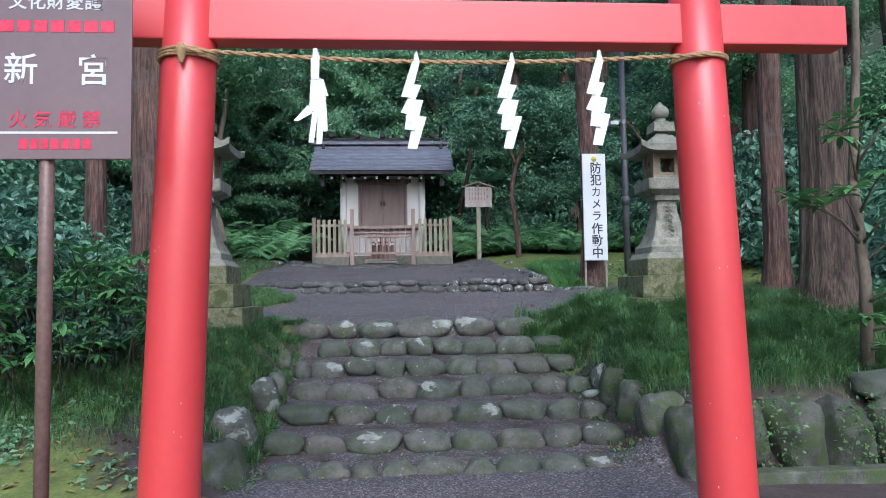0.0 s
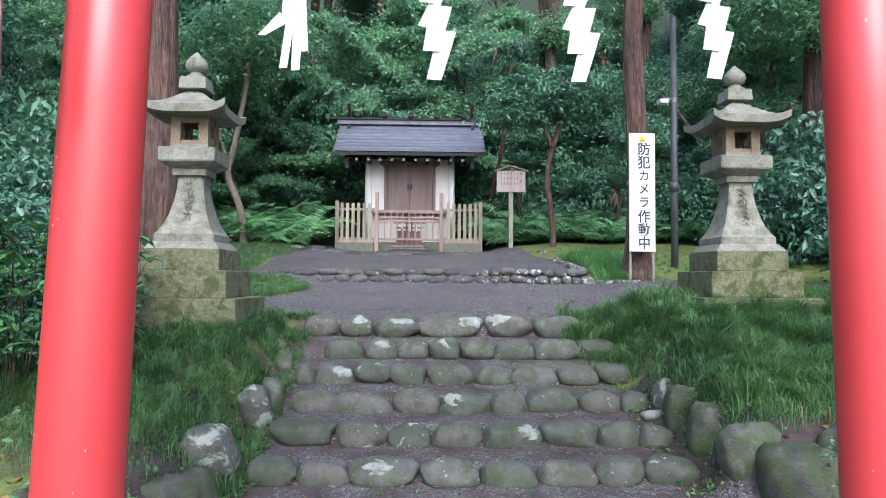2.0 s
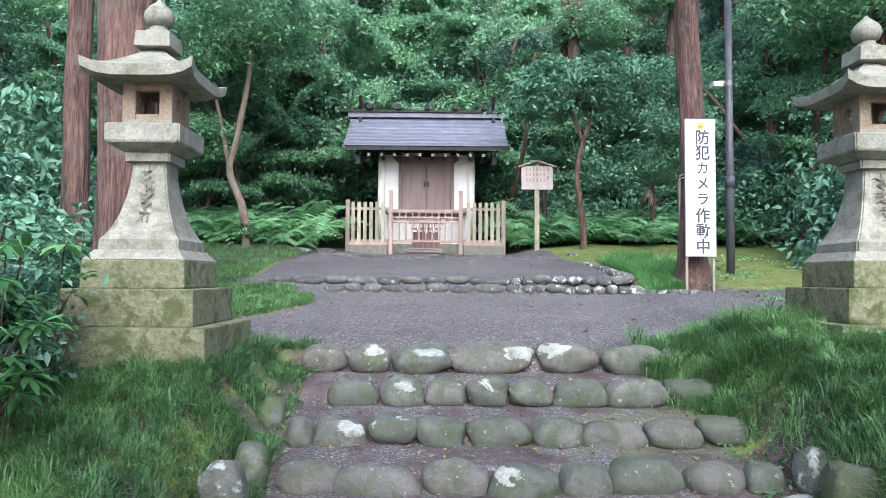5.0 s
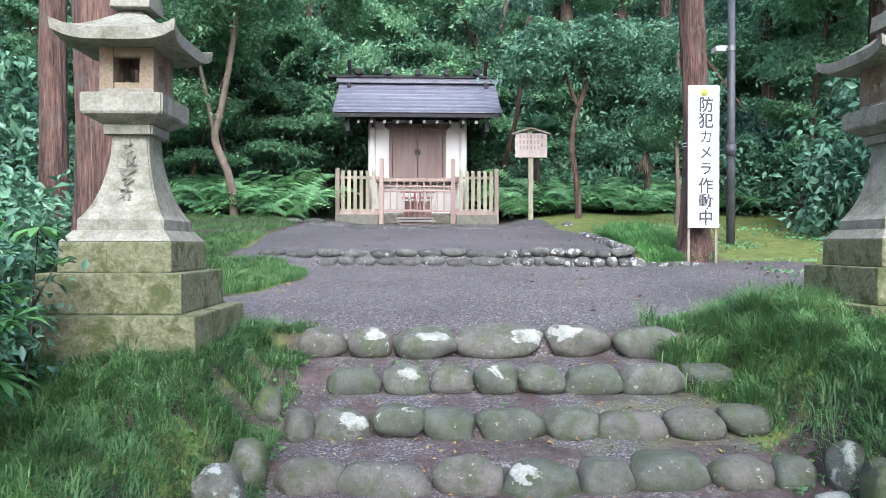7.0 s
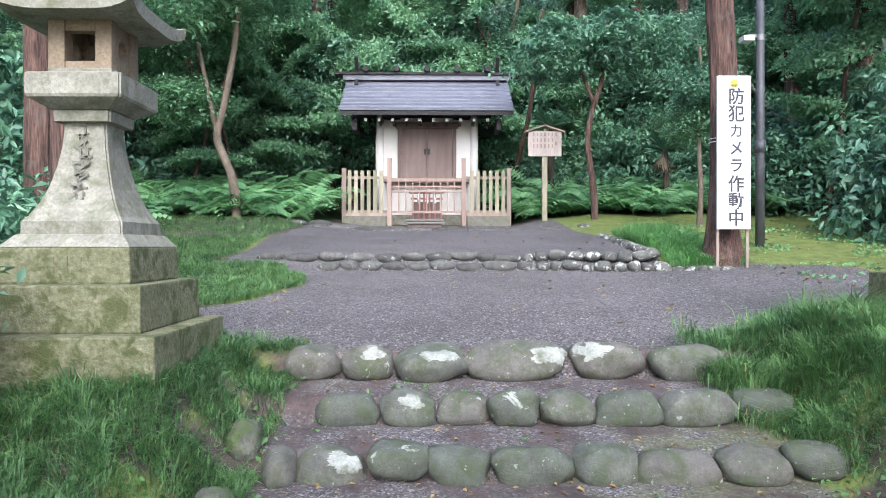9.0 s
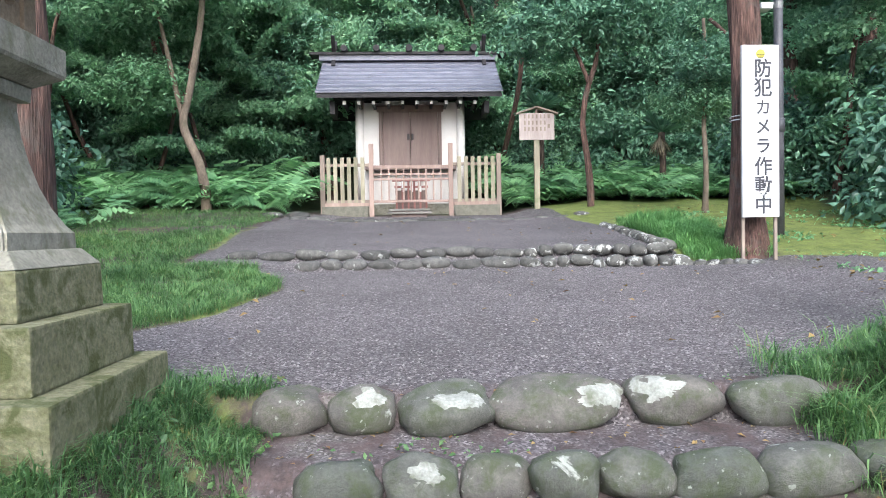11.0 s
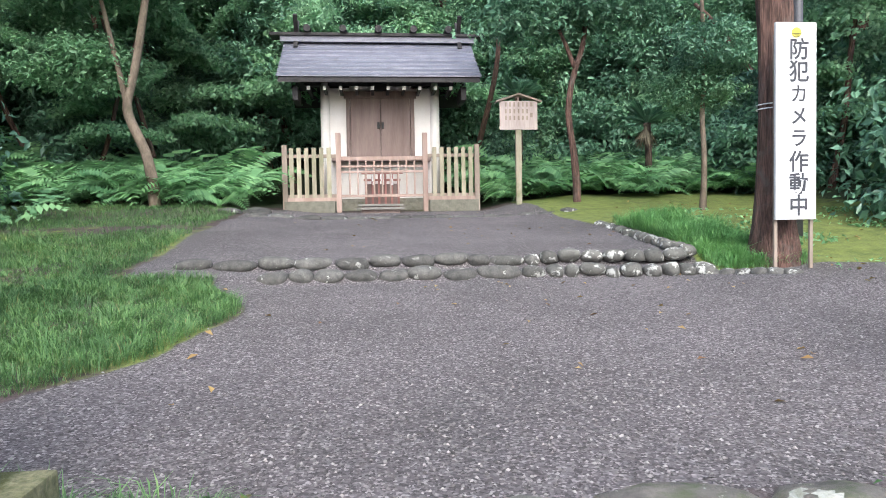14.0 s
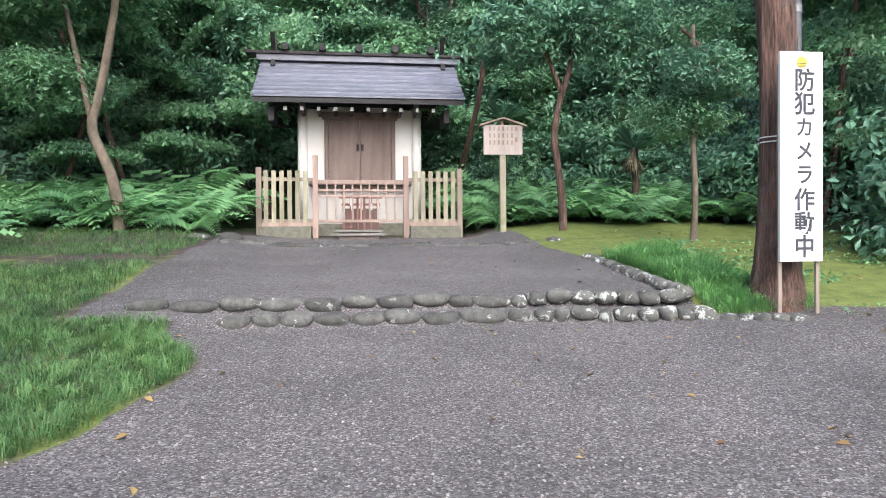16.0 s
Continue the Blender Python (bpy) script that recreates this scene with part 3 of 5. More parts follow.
for sx in (-1, 1):
    leaf = part("door", block(min(0, sx * 0.705) + 0.004, max(0, sx * 0.705) - 0.004, -0.02, 0.02, 1.27, 2.66), M_WOOD_DARK, SH, "closed dark wooden door leaf")
    part("handle", block(sx * 0.05 - 0.03, sx * 0.05 + 0.03, -0.05, -0.02, 1.95, 2.1), M_BEAM, leaf, "black iron handle")
part("eave_beam", block(-1.75, 1.75, -0.05, 0.12, 2.95, 3.08), M_BEAM, SH)
part("centre_strut", block(-0.2, 0.2, -0.09, -0.02, 2.82, 3.0), M_BEAM, SH)
RIDGE_Y, EAVE_Y, EAVE_Z, RIDGE_Z = 0.75, -0.95, 2.98, 4.15


def roof_z(y):
    t = abs(y - RIDGE_Y) / (RIDGE_Y - EAVE_Y)
    return RIDGE_Z + (EAVE_Z - RIDGE_Z) * (t * 0.9 + 0.1 * t * (2 - t))


def slope(y0, y1, half, thick, lift=0.0, tip=0.0):
    bm = bmesh.new()
    pts = [(sx * half, y, roof_z(y) + lift + dz + (tip if y == y1 else 0)) for dz in (0, -thick) for sx in (-1, 1) for y in (y0, y1)]
    v = [bm.verts.new(p) for p in pts]
    for f in ((0, 1, 3, 2), (4, 6, 7, 5), (0, 2, 6, 4), (1, 5, 7, 3), (0, 4, 5, 1), (2, 3, 7, 6)):
        bm.faces.new([v[k] for k in f])
    bmesh.ops.recalc_face_normals(bm, faces=bm.faces[:])
    return bm


for side in (1, -1):
    base = part("roof_deck", slope(RIDGE_Y, RIDGE_Y - side * 1.72, 2.24, 0.09, -0.03), M_BEAM, SH, "dark roof boarding")
    for k in range(8):
        a, b = 1.7 * k / 8, 1.7 * (k + 1) / 8 + 0.02
        part("roof_course", slope(RIDGE_Y - side * a, RIDGE_Y - side * b, 2.28, 0.03, 0.004, 0.03), M_ROOF, base)
part("ridge_cap", block(-2.36, 2.36, RIDGE_Y - 0.2, RIDGE_Y + 0.2, 4.12, 4.26), M_ROOF, SH)
part("ridge_board", block(-2.6, 2.6, RIDGE_Y - 0.26, RIDGE_Y + 0.26, 4.26, 4.33), M_BEAM, SH)
for k in range(5):
    x = -1.7 + 0.85 * k
    part("ridge_billet", tube([(x, RIDGE_Y - 0.36, 4.41), (x, RIDGE_Y + 0.36, 4.41)], [0.085, 0.085], 14), M_BEAM, SH)
for sx in (-1, 1):
    for sy in (-1, 1):
        bm = block(sx * 1.98 - 0.05, sx * 1.98 + 0.05, -0.035, 0.035, 0.0, 1.0, 0.004)
        bmesh.ops.rotate(bm, cent=(0, 0, 0), matrix=Matrix.Rotation(radians(sy * 38), 3, "X"), verts=bm.verts[:])
        bmesh.ops.translate(bm, vec=(0, RIDGE_Y + sy * 0.3, 3.95), verts=bm.verts[:])
        part("forked_finial", bm, M_BEAM, SH)
for k in range(10):
    x = -1.6 + 3.2 * k / 9
    bm = block(x - 0.035, x + 0.035, -0.75, 0.3, 2.72, 2.8, 0.004)
    r = part("rafter", bm, M_BEAM, SH)
    part("rafter_end", block(x - 0.037, x + 0.037, -0.762, -0.75, 2.718, 2.802, 0.002), M_PLASTER, r, "white painted end")
for sx in (-1, 1):
    part("gable_board", block(sx * 1.9 - 0.06, sx * 1.9 + 0.06, -0.7, 0.1, 2.5, 2.8), M_BEAM, SH)
STEP = thing("shrine_step", "low weathered grey wooden step before the gate", "step", (CX - 0.05, 21.45, 2.16))
M_GREYWOOD = surface("grey_weathered_plank", (0.15, 0.145, 0.13), (0.27, 0.26, 0.24), 5, 45, 0.85, 0.4, (0.12, 1, 1), grains=(0.75, 1.1))
part("tread", block(-0.52, 0.52, -0.26, -0.02, 0.05, 0.1), M_GREYWOOD, STEP)
part("tread", block(-0.5, 0.5, 0.0, 0.2, 0.13, 0.18), M_GREYWOOD, STEP)
part("riser", block(-0.42, 0.42, -0.2, -0.05, -0.05, 0.05), M_WOOD_DARK, STEP)
part("riser", block(-0.42, 0.42, 0.04, 0.18, -0.05, 0.13), M_WOOD_DARK, STEP)

FE = thing("picket_fence", "weathered wooden picket fence with low gate", "fence", (CX, 21.7, 2.2))
for sx in (-1, 1):
    part("plinth", block(min(sx * 1.05, sx * 2.15), max(sx * 1.05, sx * 2.15), -0.09, 0.09, -0.12, 0.22), M_CARVED, FE, "grey stone plinth")
    part("gate_post", block(sx * 0.96 - 0.055, sx * 0.96 + 0.055, -0.06, 0.06, -0.1, 1.72), M_WOOD_PINK, FE)
    part("corner_post", block(sx * 2.13 - 0.055, sx * 2.13 + 0.055, -0.06, 0.06, -0.1, 1.46), M_WOOD, FE)
    for z in (0.3, 1.18):
        part("rail", block(min(sx * 1.015, sx * 2.075), max(sx * 1.015, sx * 2.075), 0.0, 0.05, z, z + 0.075), M_WOOD, FE)
    part("sill", block(min(sx * 1.015, sx * 2.075), max(sx * 1.015, sx * 2.075), -0.06, 0.06, 0.22, 0.3), M_WOOD_PINK, FE)
    for k in range(6):
        x = sx * (1.17 + 0.163 * k)
        part("picket", block(x - 0.047, x + 0.047, -0.03, 0.0, 0.3, 1.4), M_WOOD_GREEN, FE)
for z, h in ((1.12, 0.08), (0.84, 0.045), (0.96, 0.045), (0.3, 0.06)):
    part("gate_rail", block(-0.905, 0.905, -0.03, 0.02, z, z + h), M_WOOD_PINK, FE)
for k in range(9):
    x = -0.72 + 0.18 * k
    part("gate_bar", block(x - 0.02, x + 0.02, -0.015, 0.015, 0.36, 1.12), M_WOOD_PINK, FE)
M_REDWOOD = surface("faded_red_wood", (0.24, 0.1, 0.09), (0.36, 0.17, 0.15), 5, 45, 0.7, 0.2, (1, 1, 0.12), grains=(0.85, 1.08))
OB = thing("offering_box", "faded red wooden offering rack with white paper strips", "box", (CX, 22.2, 2.2))
part("box_body", block(-0.36, 0.36, -0.02, 0.26, 0, 0.62), M_WOOD_DARK, OB)
part("top_beam", block(-0.47, 0.47, -0.12, -0.03, 0.84, 0.91), M_REDWOOD, OB)
part("cross_rail", block(-0.42, 0.42, -0.1, -0.04, 0.68, 0.73), M_REDWOOD, OB)
for k in range(6):
    x = -0.37 + 0.148 * k
    part("bar", block(x - 0.025, x + 0.025, -0.1, -0.04, 0, 0.84), M_REDWOOD, OB)
for x in (-0.21, 0.0, 0.21):
    bm = block(x - 0.03, x + 0.015, -0.127, -0.122, 0.68, 0.84, 0)
    block(x - 0.005, x + 0.04, -0.132, -0.127, 0.58, 0.72, 0, bm)
    part("paper_strip", bm, M_PAPER, OB, "white folded paper strip")

M_BOARD = surface("sun_bleached_board", (0.34, 0.28, 0.26), (0.48, 0.41, 0.39), 5, 45, 0.8, 0.25, (1, 1, 0.12), grains=(0.85, 1.08))
# ---------- notice board ----------
NB = thing("notice_board", "weathered wooden notice board with gabled top on post", "board", (2.66, 21.1, 2.33))
NB.scale = (1.04,) * 3
part("post", block(-0.06, 0.06, -0.05, 0.05, -0.1, 1.55), M_WOOD_GREEN, NB)
bd = part("panel", block(-0.4, 0.4, -0.07, -0.04, 1.5, 2.1), M_BOARD, NB)
for sx in (-1, 1):
    bm = block(-0.02, 0.5, -0.12, 0.08, 0, 0.035, 0.004)
    bmesh.ops.rotate(bm, cent=(0, 0, 0), matrix=Matrix.Rotation(radians(18), 3, "Y"), verts=bm.verts[:])
    bmesh.ops.translate(bm, vec=(0, 0, 2.22), verts=bm.verts[:])
    if sx < 0:
        bmesh.ops.rotate(bm, cent=(0, 0, 0), matrix=Matrix.Rotation(math.pi, 3, "Z"), verts=bm.verts[:])
        bmesh.ops.translate(bm, vec=(0, -0.04, 0), verts=bm.verts[:])
    part("gable_roof", bm, M_WOOD, NB)
for k in range(7):
    for q in range(3 if k else 2):
        part("lettering_bar", block(0.27 - 0.09 * k - (0.035 if k else 0.05) / 2, 0.27 - 0.09 * k + (0.035 if k else 0.05) / 2, -0.074, -0.0705, 1.98 - 0.14 * q - (0.2 if k == 0 and q else 0) * 0.4, 2.07 - 0.14 * q - (0.2 if k == 0 and q else 0) * 0.4, 0), M_WOOD, bd)
part("gable_panel", taper(0.02, 0.02, 2.08, 2.2, 0), M_WOOD_PINK, NB)


# ---------- lettering ----------
def letters(text, size, at, material, parent, turn=(90, 0, 0), squash=1.0, name="lettering", weight=0.01):
    cu = bpy.data.curves.new(name, "FONT")
    cu.body, cu.size, cu.extrude, cu.offset = text, size, 0.0015, size * (0.008 if text == "カ" else weight)
    cu.align_x, cu.align_y = "CENTER", "CENTER"
    tmp = new(name + "_form", cu)
    bpy.context.view_layer.update()
    me = bpy.data.meshes.new_from_object(tmp.evaluated_get(bpy.context.evaluated_depsgraph_get()))
    bpy.data.objects.remove(tmp)
    me.materials.clear()
    me.materials.append(material)
    ob = new(name, me)
    ob.parent = parent
    ob.matrix_basis = pose(*at, *turn) @ Matrix.Diagonal((squash, 1, 1, 1))
    return ob


# camera warning sign
WS = thing("warning_sign", "tall white security camera sign with black brush lettering", "sign", (3.98, 13.25, 1.25), 0)
board = part("board", block(-0.23, 0.23, -0.02, 0.02, 0.62, 2.72), M_WHITE, WS)
part("leg", block(-0.225, -0.185, 0.02, 0.05, -0.1, 2.6), M_WOOD, WS)
part("leg", block(0.185, 0.225, 0.02, 0.05, -0.1, 2.6), M_WOOD, WS)
part("emblem", lathe([(0.055, -0.003), (0.055, 0.003)], 24), M_YELLOW, board).matrix_basis = pose(0.0, -0.024, 2.61, 90)
M_OLIVE = surface("dark_olive_paint", (0.08, 0.09, 0.03), (0.13, 0.14, 0.05), 8, 40, 0.6, 0.0)
for w, z in ((0.05, 2.6), (0.042, 2.582), (0.03, 2.565)):
    part("emblem_band", block(-w, w, -0.0295, -0.0275, z - 0.004, z + 0.004, 0), M_OLIVE, board)
for k, ch in enumerate("防犯カメラ作動中"):
    z = 2.42 - 0.235 * k + (0.0 if k < 5 else -0.02)
    letters(ch, 0.24 if k < 2 or k > 4 else 0.21, (0.03, -0.0225, z), M_INK, board, squash=0.95, weight=0.017)

# cultural property sign
CS = thing("heritage_sign", "brown enamel heritage sign on a brown steel pole", "sign", (-1.56, 3.32, -0.1))
part("pole", tube([(0, 0.03, -0.1), (0, 0.03, 3.0)], [0.032, 0.032], 20), M_POST_BROWN, CS, smooth=True)
plate = part("plate", block(-0.37, 0.39, -0.012, 0.0, 2.05, 3.05, 0.004), M_BROWN, CS)
part("rule", block(-0.36, 0.33, -0.015, -0.0125, 2.168, 2.178, 0), M_WHITE, plate)
letters("新", 0.155, (-0.105, -0.0135, 2.46), M_WHITE, plate)
letters("宮", 0.155, (0.22, -0.0135, 2.455), M_WHITE, plate)
letters("文化財愛護", 0.085, (0.045, -0.0135, 2.785), M_WHITE, plate)
letters("火 気 厳 禁", 0.085, (0.05, -0.0135, 2.23), M_SIGN_RED, plate)
for k in range(7):
    part("lettering_bar", block(-0.105 + 0.047 * k, -0.07 + 0.047 * k, -0.0145, -0.0125, 2.095, 2.145, 0), M_SIGN_RED, plate)
for k in range(9):
    part("lettering_bar", block(-0.35 + 0.075 * k, -0.29 + 0.075 * k, -0.0145, -0.0125, 2.645, 2.7, 0), M_SIGN_RED, plate)

# ---------- rope and paper streamers ----------
RX0, RX1, RY, RZ = -1.035, 1.75, TY - 0.16, 2.565
RO = thing("sacred_rope", "thin twisted straw rope tied between the posts", "rope", (0, 0, 0))
for ph in (0, math.pi):
    pts = []
    for k in range(181):
        q = k / 180
        a = q * 130 + ph
        pts.append(Vector((RX0 + (RX1 - RX0) * q, RY, RZ - 0.055 * math.sin(math.pi * q))) + Vector((0, 0.006 * math.cos(a), 0.006 * math.sin(a))))
    part("strand", tube(pts, [0.008] * len(pts), 6), M_STRAW, RO)
for cx in (RX0, RX1):
    for dz in ((0, 0.018, -0.015) if cx < 0 else (0, 0.014)):
        part("loop", tube([(cx + 0.15 * math.cos(a), TY + 0.15 * math.sin(a), RZ + dz) for a in [2 * math.pi * k / 36 for k in range(37)]], [0.0095] * 37, 6), M_STRAW, RO)
part("knot", lathe([(0.01, -0.07), (0.022, -0.03), (0.028, 0), (0.015, 0.03)], 10), M_STRAW, RO).location = (RX0 + 0.01, RY - 0.01, RZ)

ZIGZAG = [((-6, 40), (3, 42), (15, -8), (-14, -8)), ((-19, -5), (15, -8), (-27, -173), (-70, -165)), ((-10, -107), (20, -115), (-35, -248), (-72, -237)),
          ((-37, -177), (28, -185), (-8, -320), (-57, -315)), ((-12, -250), (41, -260), (-2, -405), (-45, -400))]
CRUMPLED = [((-12, 40), (5, 38), (20, -5), (-15, -5)), ((-22, -5), (18, -5), (15, -105), (-22, -100)), ((-22, -98), (22, -98), (44, -262), (-30, -240)), ((14, -100), (35, -105), (57, -180), (20, -180)),
            ((-34, -218), (-12, -255), (-75, -292), (-97, -288)), ((-15, -250), (12, -250), (-8, -390), (-32, -388)), ((6, -250), (36, -255), (28, -395), (2, -395)), ((34, -180), (46, -185), (54, -340), (33, -340))]


def streamer(x, pieces, turn, label):
    """Folded paper hanging from the rope, one thin sheet a fold."""
    q = (x - RX0) / (RX1 - RX0)
    t = thing("paper_streamer", label, "streamer", (x, RY - 0.014, RZ - 0.055 * math.sin(math.pi * q)), turn, "paper streamers on the rope")
    for k, corners in enumerate(pieces):
        bm = bmesh.new()
        y = -0.005 * (k % 2) - 0.002 * k
        front = [bm.verts.new((p * 0.00115, y - 0.01 * (i in (1, 2)), w * 0.00115)) for i, (p, w) in enumerate(corners)]
        back = [bm.verts.new(v.co + Vector((0, 0.002, 0))) for v in front]
        bm.faces.new(front)
        bm.faces.new(back[::-1])
        for i in range(4):
            bm.faces.new((front[i], back[i], back[(i + 1) % 4], front[(i + 1) % 4]))
        bmesh.ops.recalc_face_normals(bm, faces=bm.faces[:])
        part("fold", bm, M_PAPER, t)
    return t


streamer(-0.35, CRUMPLED, 0, "crumpled white paper streamer hanging from rope")
for x, turn in ((0.165, 0), (0.665, -12), (1.13, 8)):
    streamer(x, ZIGZAG, turn, "white zigzag folded paper streamer hanging from rope")


# ---------- step stones ----------
def pebble(seed, sub=2, material=None):
    """A rounded river stone in a unit box, flattish on top."""
    bm = bmesh.new()
    bmesh.ops.create_icosphere(bm, subdivisions=sub, radius=1.0)
    for v in bm.verts:
        p = v.co.copy()
        p = Vector([math.copysign(abs(c) ** 0.78, c) for c in p])
        p *= 1 + 0.26 * noise.noise(p * 0.9 + Vector((seed * 5.7, 0, 0))) + 0.1 * noise.noise(p * 2.2 + Vector((0, seed * 3.3, 0))) + 0.055 * noise.noise(p * 5 + Vector((0, 0, seed))) + (0.05 * noise.noise(p * 8 + Vector((seed, 0, 0))) if sub > 3 else 0)
        v.co = p * 0.5
    return mesh_of("stone", bm, M_COBBLE if material is None else material, True)


M_BOULDER = surface("mossy_boulder", (0.05, 0.052, 0.042), (0.15, 0.15, 0.128), 8, 65, 0.92, 0.9, None, (0.06, 0.085, 0.03), stain_at=(0.44, 0.6), stain_scale=6, vary=0.2)
PEBBLES = [pebble(k, 3) for k in range(14)]
BOULDERS = [pebble(k + 30, 4, M_BOULDER) for k in range(6)]


def lichen_on(me, seed, side, turned):
    """A thin pale crust over part of a stone's front and top."""
    bm = bmesh.new()
    bm.from_mesh(me)
    bmesh.ops.subdivide_edges(bm, edges=bm.edges[:], cuts=2, use_grid_fill=True)
    d = Vector((side, -0.62, 0.62)).normalized()
    if turned:
        d.x, d.y = -d.x, -d.y
    drop = []
    for f in bm.faces:
        c = f.calc_center_median().normalized()
        if c.dot(d) < 0.91 + 0.13 * noise.noise(c * 3.6 + Vector((seed, 0, 0))):
            drop.append(f)
    bmesh.ops.delete(bm, geom=drop, context="FACES")
    for v in bm.verts:
        v.co *= 1.012
    return mesh_of("lichen", bm, M_LICHEN, True)


STAIR = thing("stone_stair", "rustic stair of mossy rounded river stones with gravel treads", "stairs", (0, 0, 0), kind="structure")
rs = random.Random(4)


def lay(parent, x0, x1, y, top, high, deep, name="stone", tilt=6, pool=None):
    pool = pool or PEBBLES
    me = pool[rs.randrange(len(pool))]
    ob = new(name, me)
    ob.parent = parent
    ob.matrix_basis = pose((x0 + x1) / 2, y, top - high * 0.5, rs.uniform(-tilt, tilt), rs.uniform(-tilt, tilt) * 0.6, rs.uniform(-8, 8) + 180 * rs.randrange(2)) @ Matrix.Diagonal(((x1 - x0) * 1.03, deep, high, 1))
    return ob


# joints between the stones of each row, from the lowest row up
JOINTS = [
    [-0.95, -0.62, -0.3, -0.1, 0.2, 0.55, 0.8, 1.15, 1.52, 1.75],
    [-1.05, -0.72, -0.36, 0.1, 0.5, 0.88, 1.28, 1.62, 1.97],
    [-0.98, -0.52, -0.15, 0.18, 0.56, 1.0, 1.42, 1.72, 1.98],
    [-0.95, -0.6, -0.13, 0.26, 0.67, 0.96, 1.38, 1.73, 1.98],
    [-1.0, -0.84, -0.47, -0.16, 0.15, 0.57, 0.9, 1.3, 1.66, 1.98],
    [-0.82, -0.45, -0.12, 0.18, 0.47, 0.79, 1.17, 1.62, 1.96],
    [-1.12, -0.74, -0.4, 0.07, 0.74, 1.24, 1.76],
]
WHITE = {(1, 2): -0.2, (4, 1): 0.35, (5, 1): 0.1, (6, 1): 0.15, (6, 2): 0.3, (6, 3): 0.75, (6, 4): -0.4, (2, 4): 0.5, (3, 3): -0.6, (0, 8): 0.1}
for k, row in enumerate(JOINTS):
    for i, (a, b) in enumerate(zip(row, row[1:])):
        h = (0.21 if k < 6 else 0.25) + rs.uniform(-0.02, 0.03)
        stone = lay(STAIR, a, b, STEP_Y[k] + rs.uniform(-0.03, 0.03), STEP_Z[k] + rs.uniform(-0.02, 0.02), h, (0.23 if k < 6 else 0.31) + rs.uniform(-0.02, 0.04))
        if (k, i) in WHITE:
            crust = new("lichen", lichen_on(stone.data, k * 10 + i, WHITE[k, i], math.cos(stone.matrix_basis.to_euler().z) < 0))
            crust.parent = stone

SIDE = thing("edging_stones", "mossy boulders edging the stone stair", "stones", (0, 0, 0), kind="structure")
LICHEN_ROCKS = [pebble(k + 61, 3, M_LICHEN_ROCK) for k in range(3)]
for x, y, top, w, d, h in ((-1.28, 5.3, 0.24, 0.46, 0.5, 0.6), (-1.6, 5.0, 0.16, 0.4, 0.4, 0.5), (-1.1, 6.9, 0.56, 0.2, 0.26, 0.26), (-1.12, 7.5, 0.72, 0.18, 0.24, 0.22),
                           (2.07, 6.4, 0.58, 0.24, 0.28, 0.4), (2.12, 6.02, 0.52, 0.3, 0.34, 0.45), (2.2, 5.62, 0.47, 0.36, 0.36, 0.55), (2.34, 5.25, 0.41, 0.42, 0.42, 0.7)):
    lay(SIDE, x - w / 2, x + w / 2, y, top, h, d, tilt=12, pool=BOULDERS)
lay(SIDE, 1.95, 2.13, 6.68, 0.6, 0.3, 0.24, tilt=12, pool=LICHEN_ROCKS[2:])
lay(SIDE, -1.24, -1.02, 6.48, 0.55, 0.36, 0.22, tilt=12, pool=LICHEN_ROCKS[:1])
lay(SIDE, -1.5, -1.1, 5.85, 0.42, 0.42, 0.38, tilt=12, pool=LICHEN_ROCKS[1:2])
lay(STAIR, 1.82, 2.06, 6.6, 0.36, 0.1, 0.14, pool=[pebble(63, 3, M_LICHEN)])
WALL = thing("retaining_wall", "low dry wall of large rounded stones holding the bank", "wall", (0, 0, 0), kind="structure")
x = 2.5
for w in (0.38, 0.42, 0.36, 0.4, 0.44, 0.36, 0.42):
    lay(WALL, x, x + w, 5.3, 0.45 + rs.uniform(-0.03, 0.05), 0.62, 0.45, pool=BOULDERS)
    x += w + 0.02
lay(WALL, 3.75, 4.3, 5.45, 0.62, 0.2, 0.4)
part("kerb", block(2.45, 5.3, 4.92, 5.08, -0.25, -0.02, 0.015), M_BOULDER, WALL, "mossy stone kerb at the wall's foot")

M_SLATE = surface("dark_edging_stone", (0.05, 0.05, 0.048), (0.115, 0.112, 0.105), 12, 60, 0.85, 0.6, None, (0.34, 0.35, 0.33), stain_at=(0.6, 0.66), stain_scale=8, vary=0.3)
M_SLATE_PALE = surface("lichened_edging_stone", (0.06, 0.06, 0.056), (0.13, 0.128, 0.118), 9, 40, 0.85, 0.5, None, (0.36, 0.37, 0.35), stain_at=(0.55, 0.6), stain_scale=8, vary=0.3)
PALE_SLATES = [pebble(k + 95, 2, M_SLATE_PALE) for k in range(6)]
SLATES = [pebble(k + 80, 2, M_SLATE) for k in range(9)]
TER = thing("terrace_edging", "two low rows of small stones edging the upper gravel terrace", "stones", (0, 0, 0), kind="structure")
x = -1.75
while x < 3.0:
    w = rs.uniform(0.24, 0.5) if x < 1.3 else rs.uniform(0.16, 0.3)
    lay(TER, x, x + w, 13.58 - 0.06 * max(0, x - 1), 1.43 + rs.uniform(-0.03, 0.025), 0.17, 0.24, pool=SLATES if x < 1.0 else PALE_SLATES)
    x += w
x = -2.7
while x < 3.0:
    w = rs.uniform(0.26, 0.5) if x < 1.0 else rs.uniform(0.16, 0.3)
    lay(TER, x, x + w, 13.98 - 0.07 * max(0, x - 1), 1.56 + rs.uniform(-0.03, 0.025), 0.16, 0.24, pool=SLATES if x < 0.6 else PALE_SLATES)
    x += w
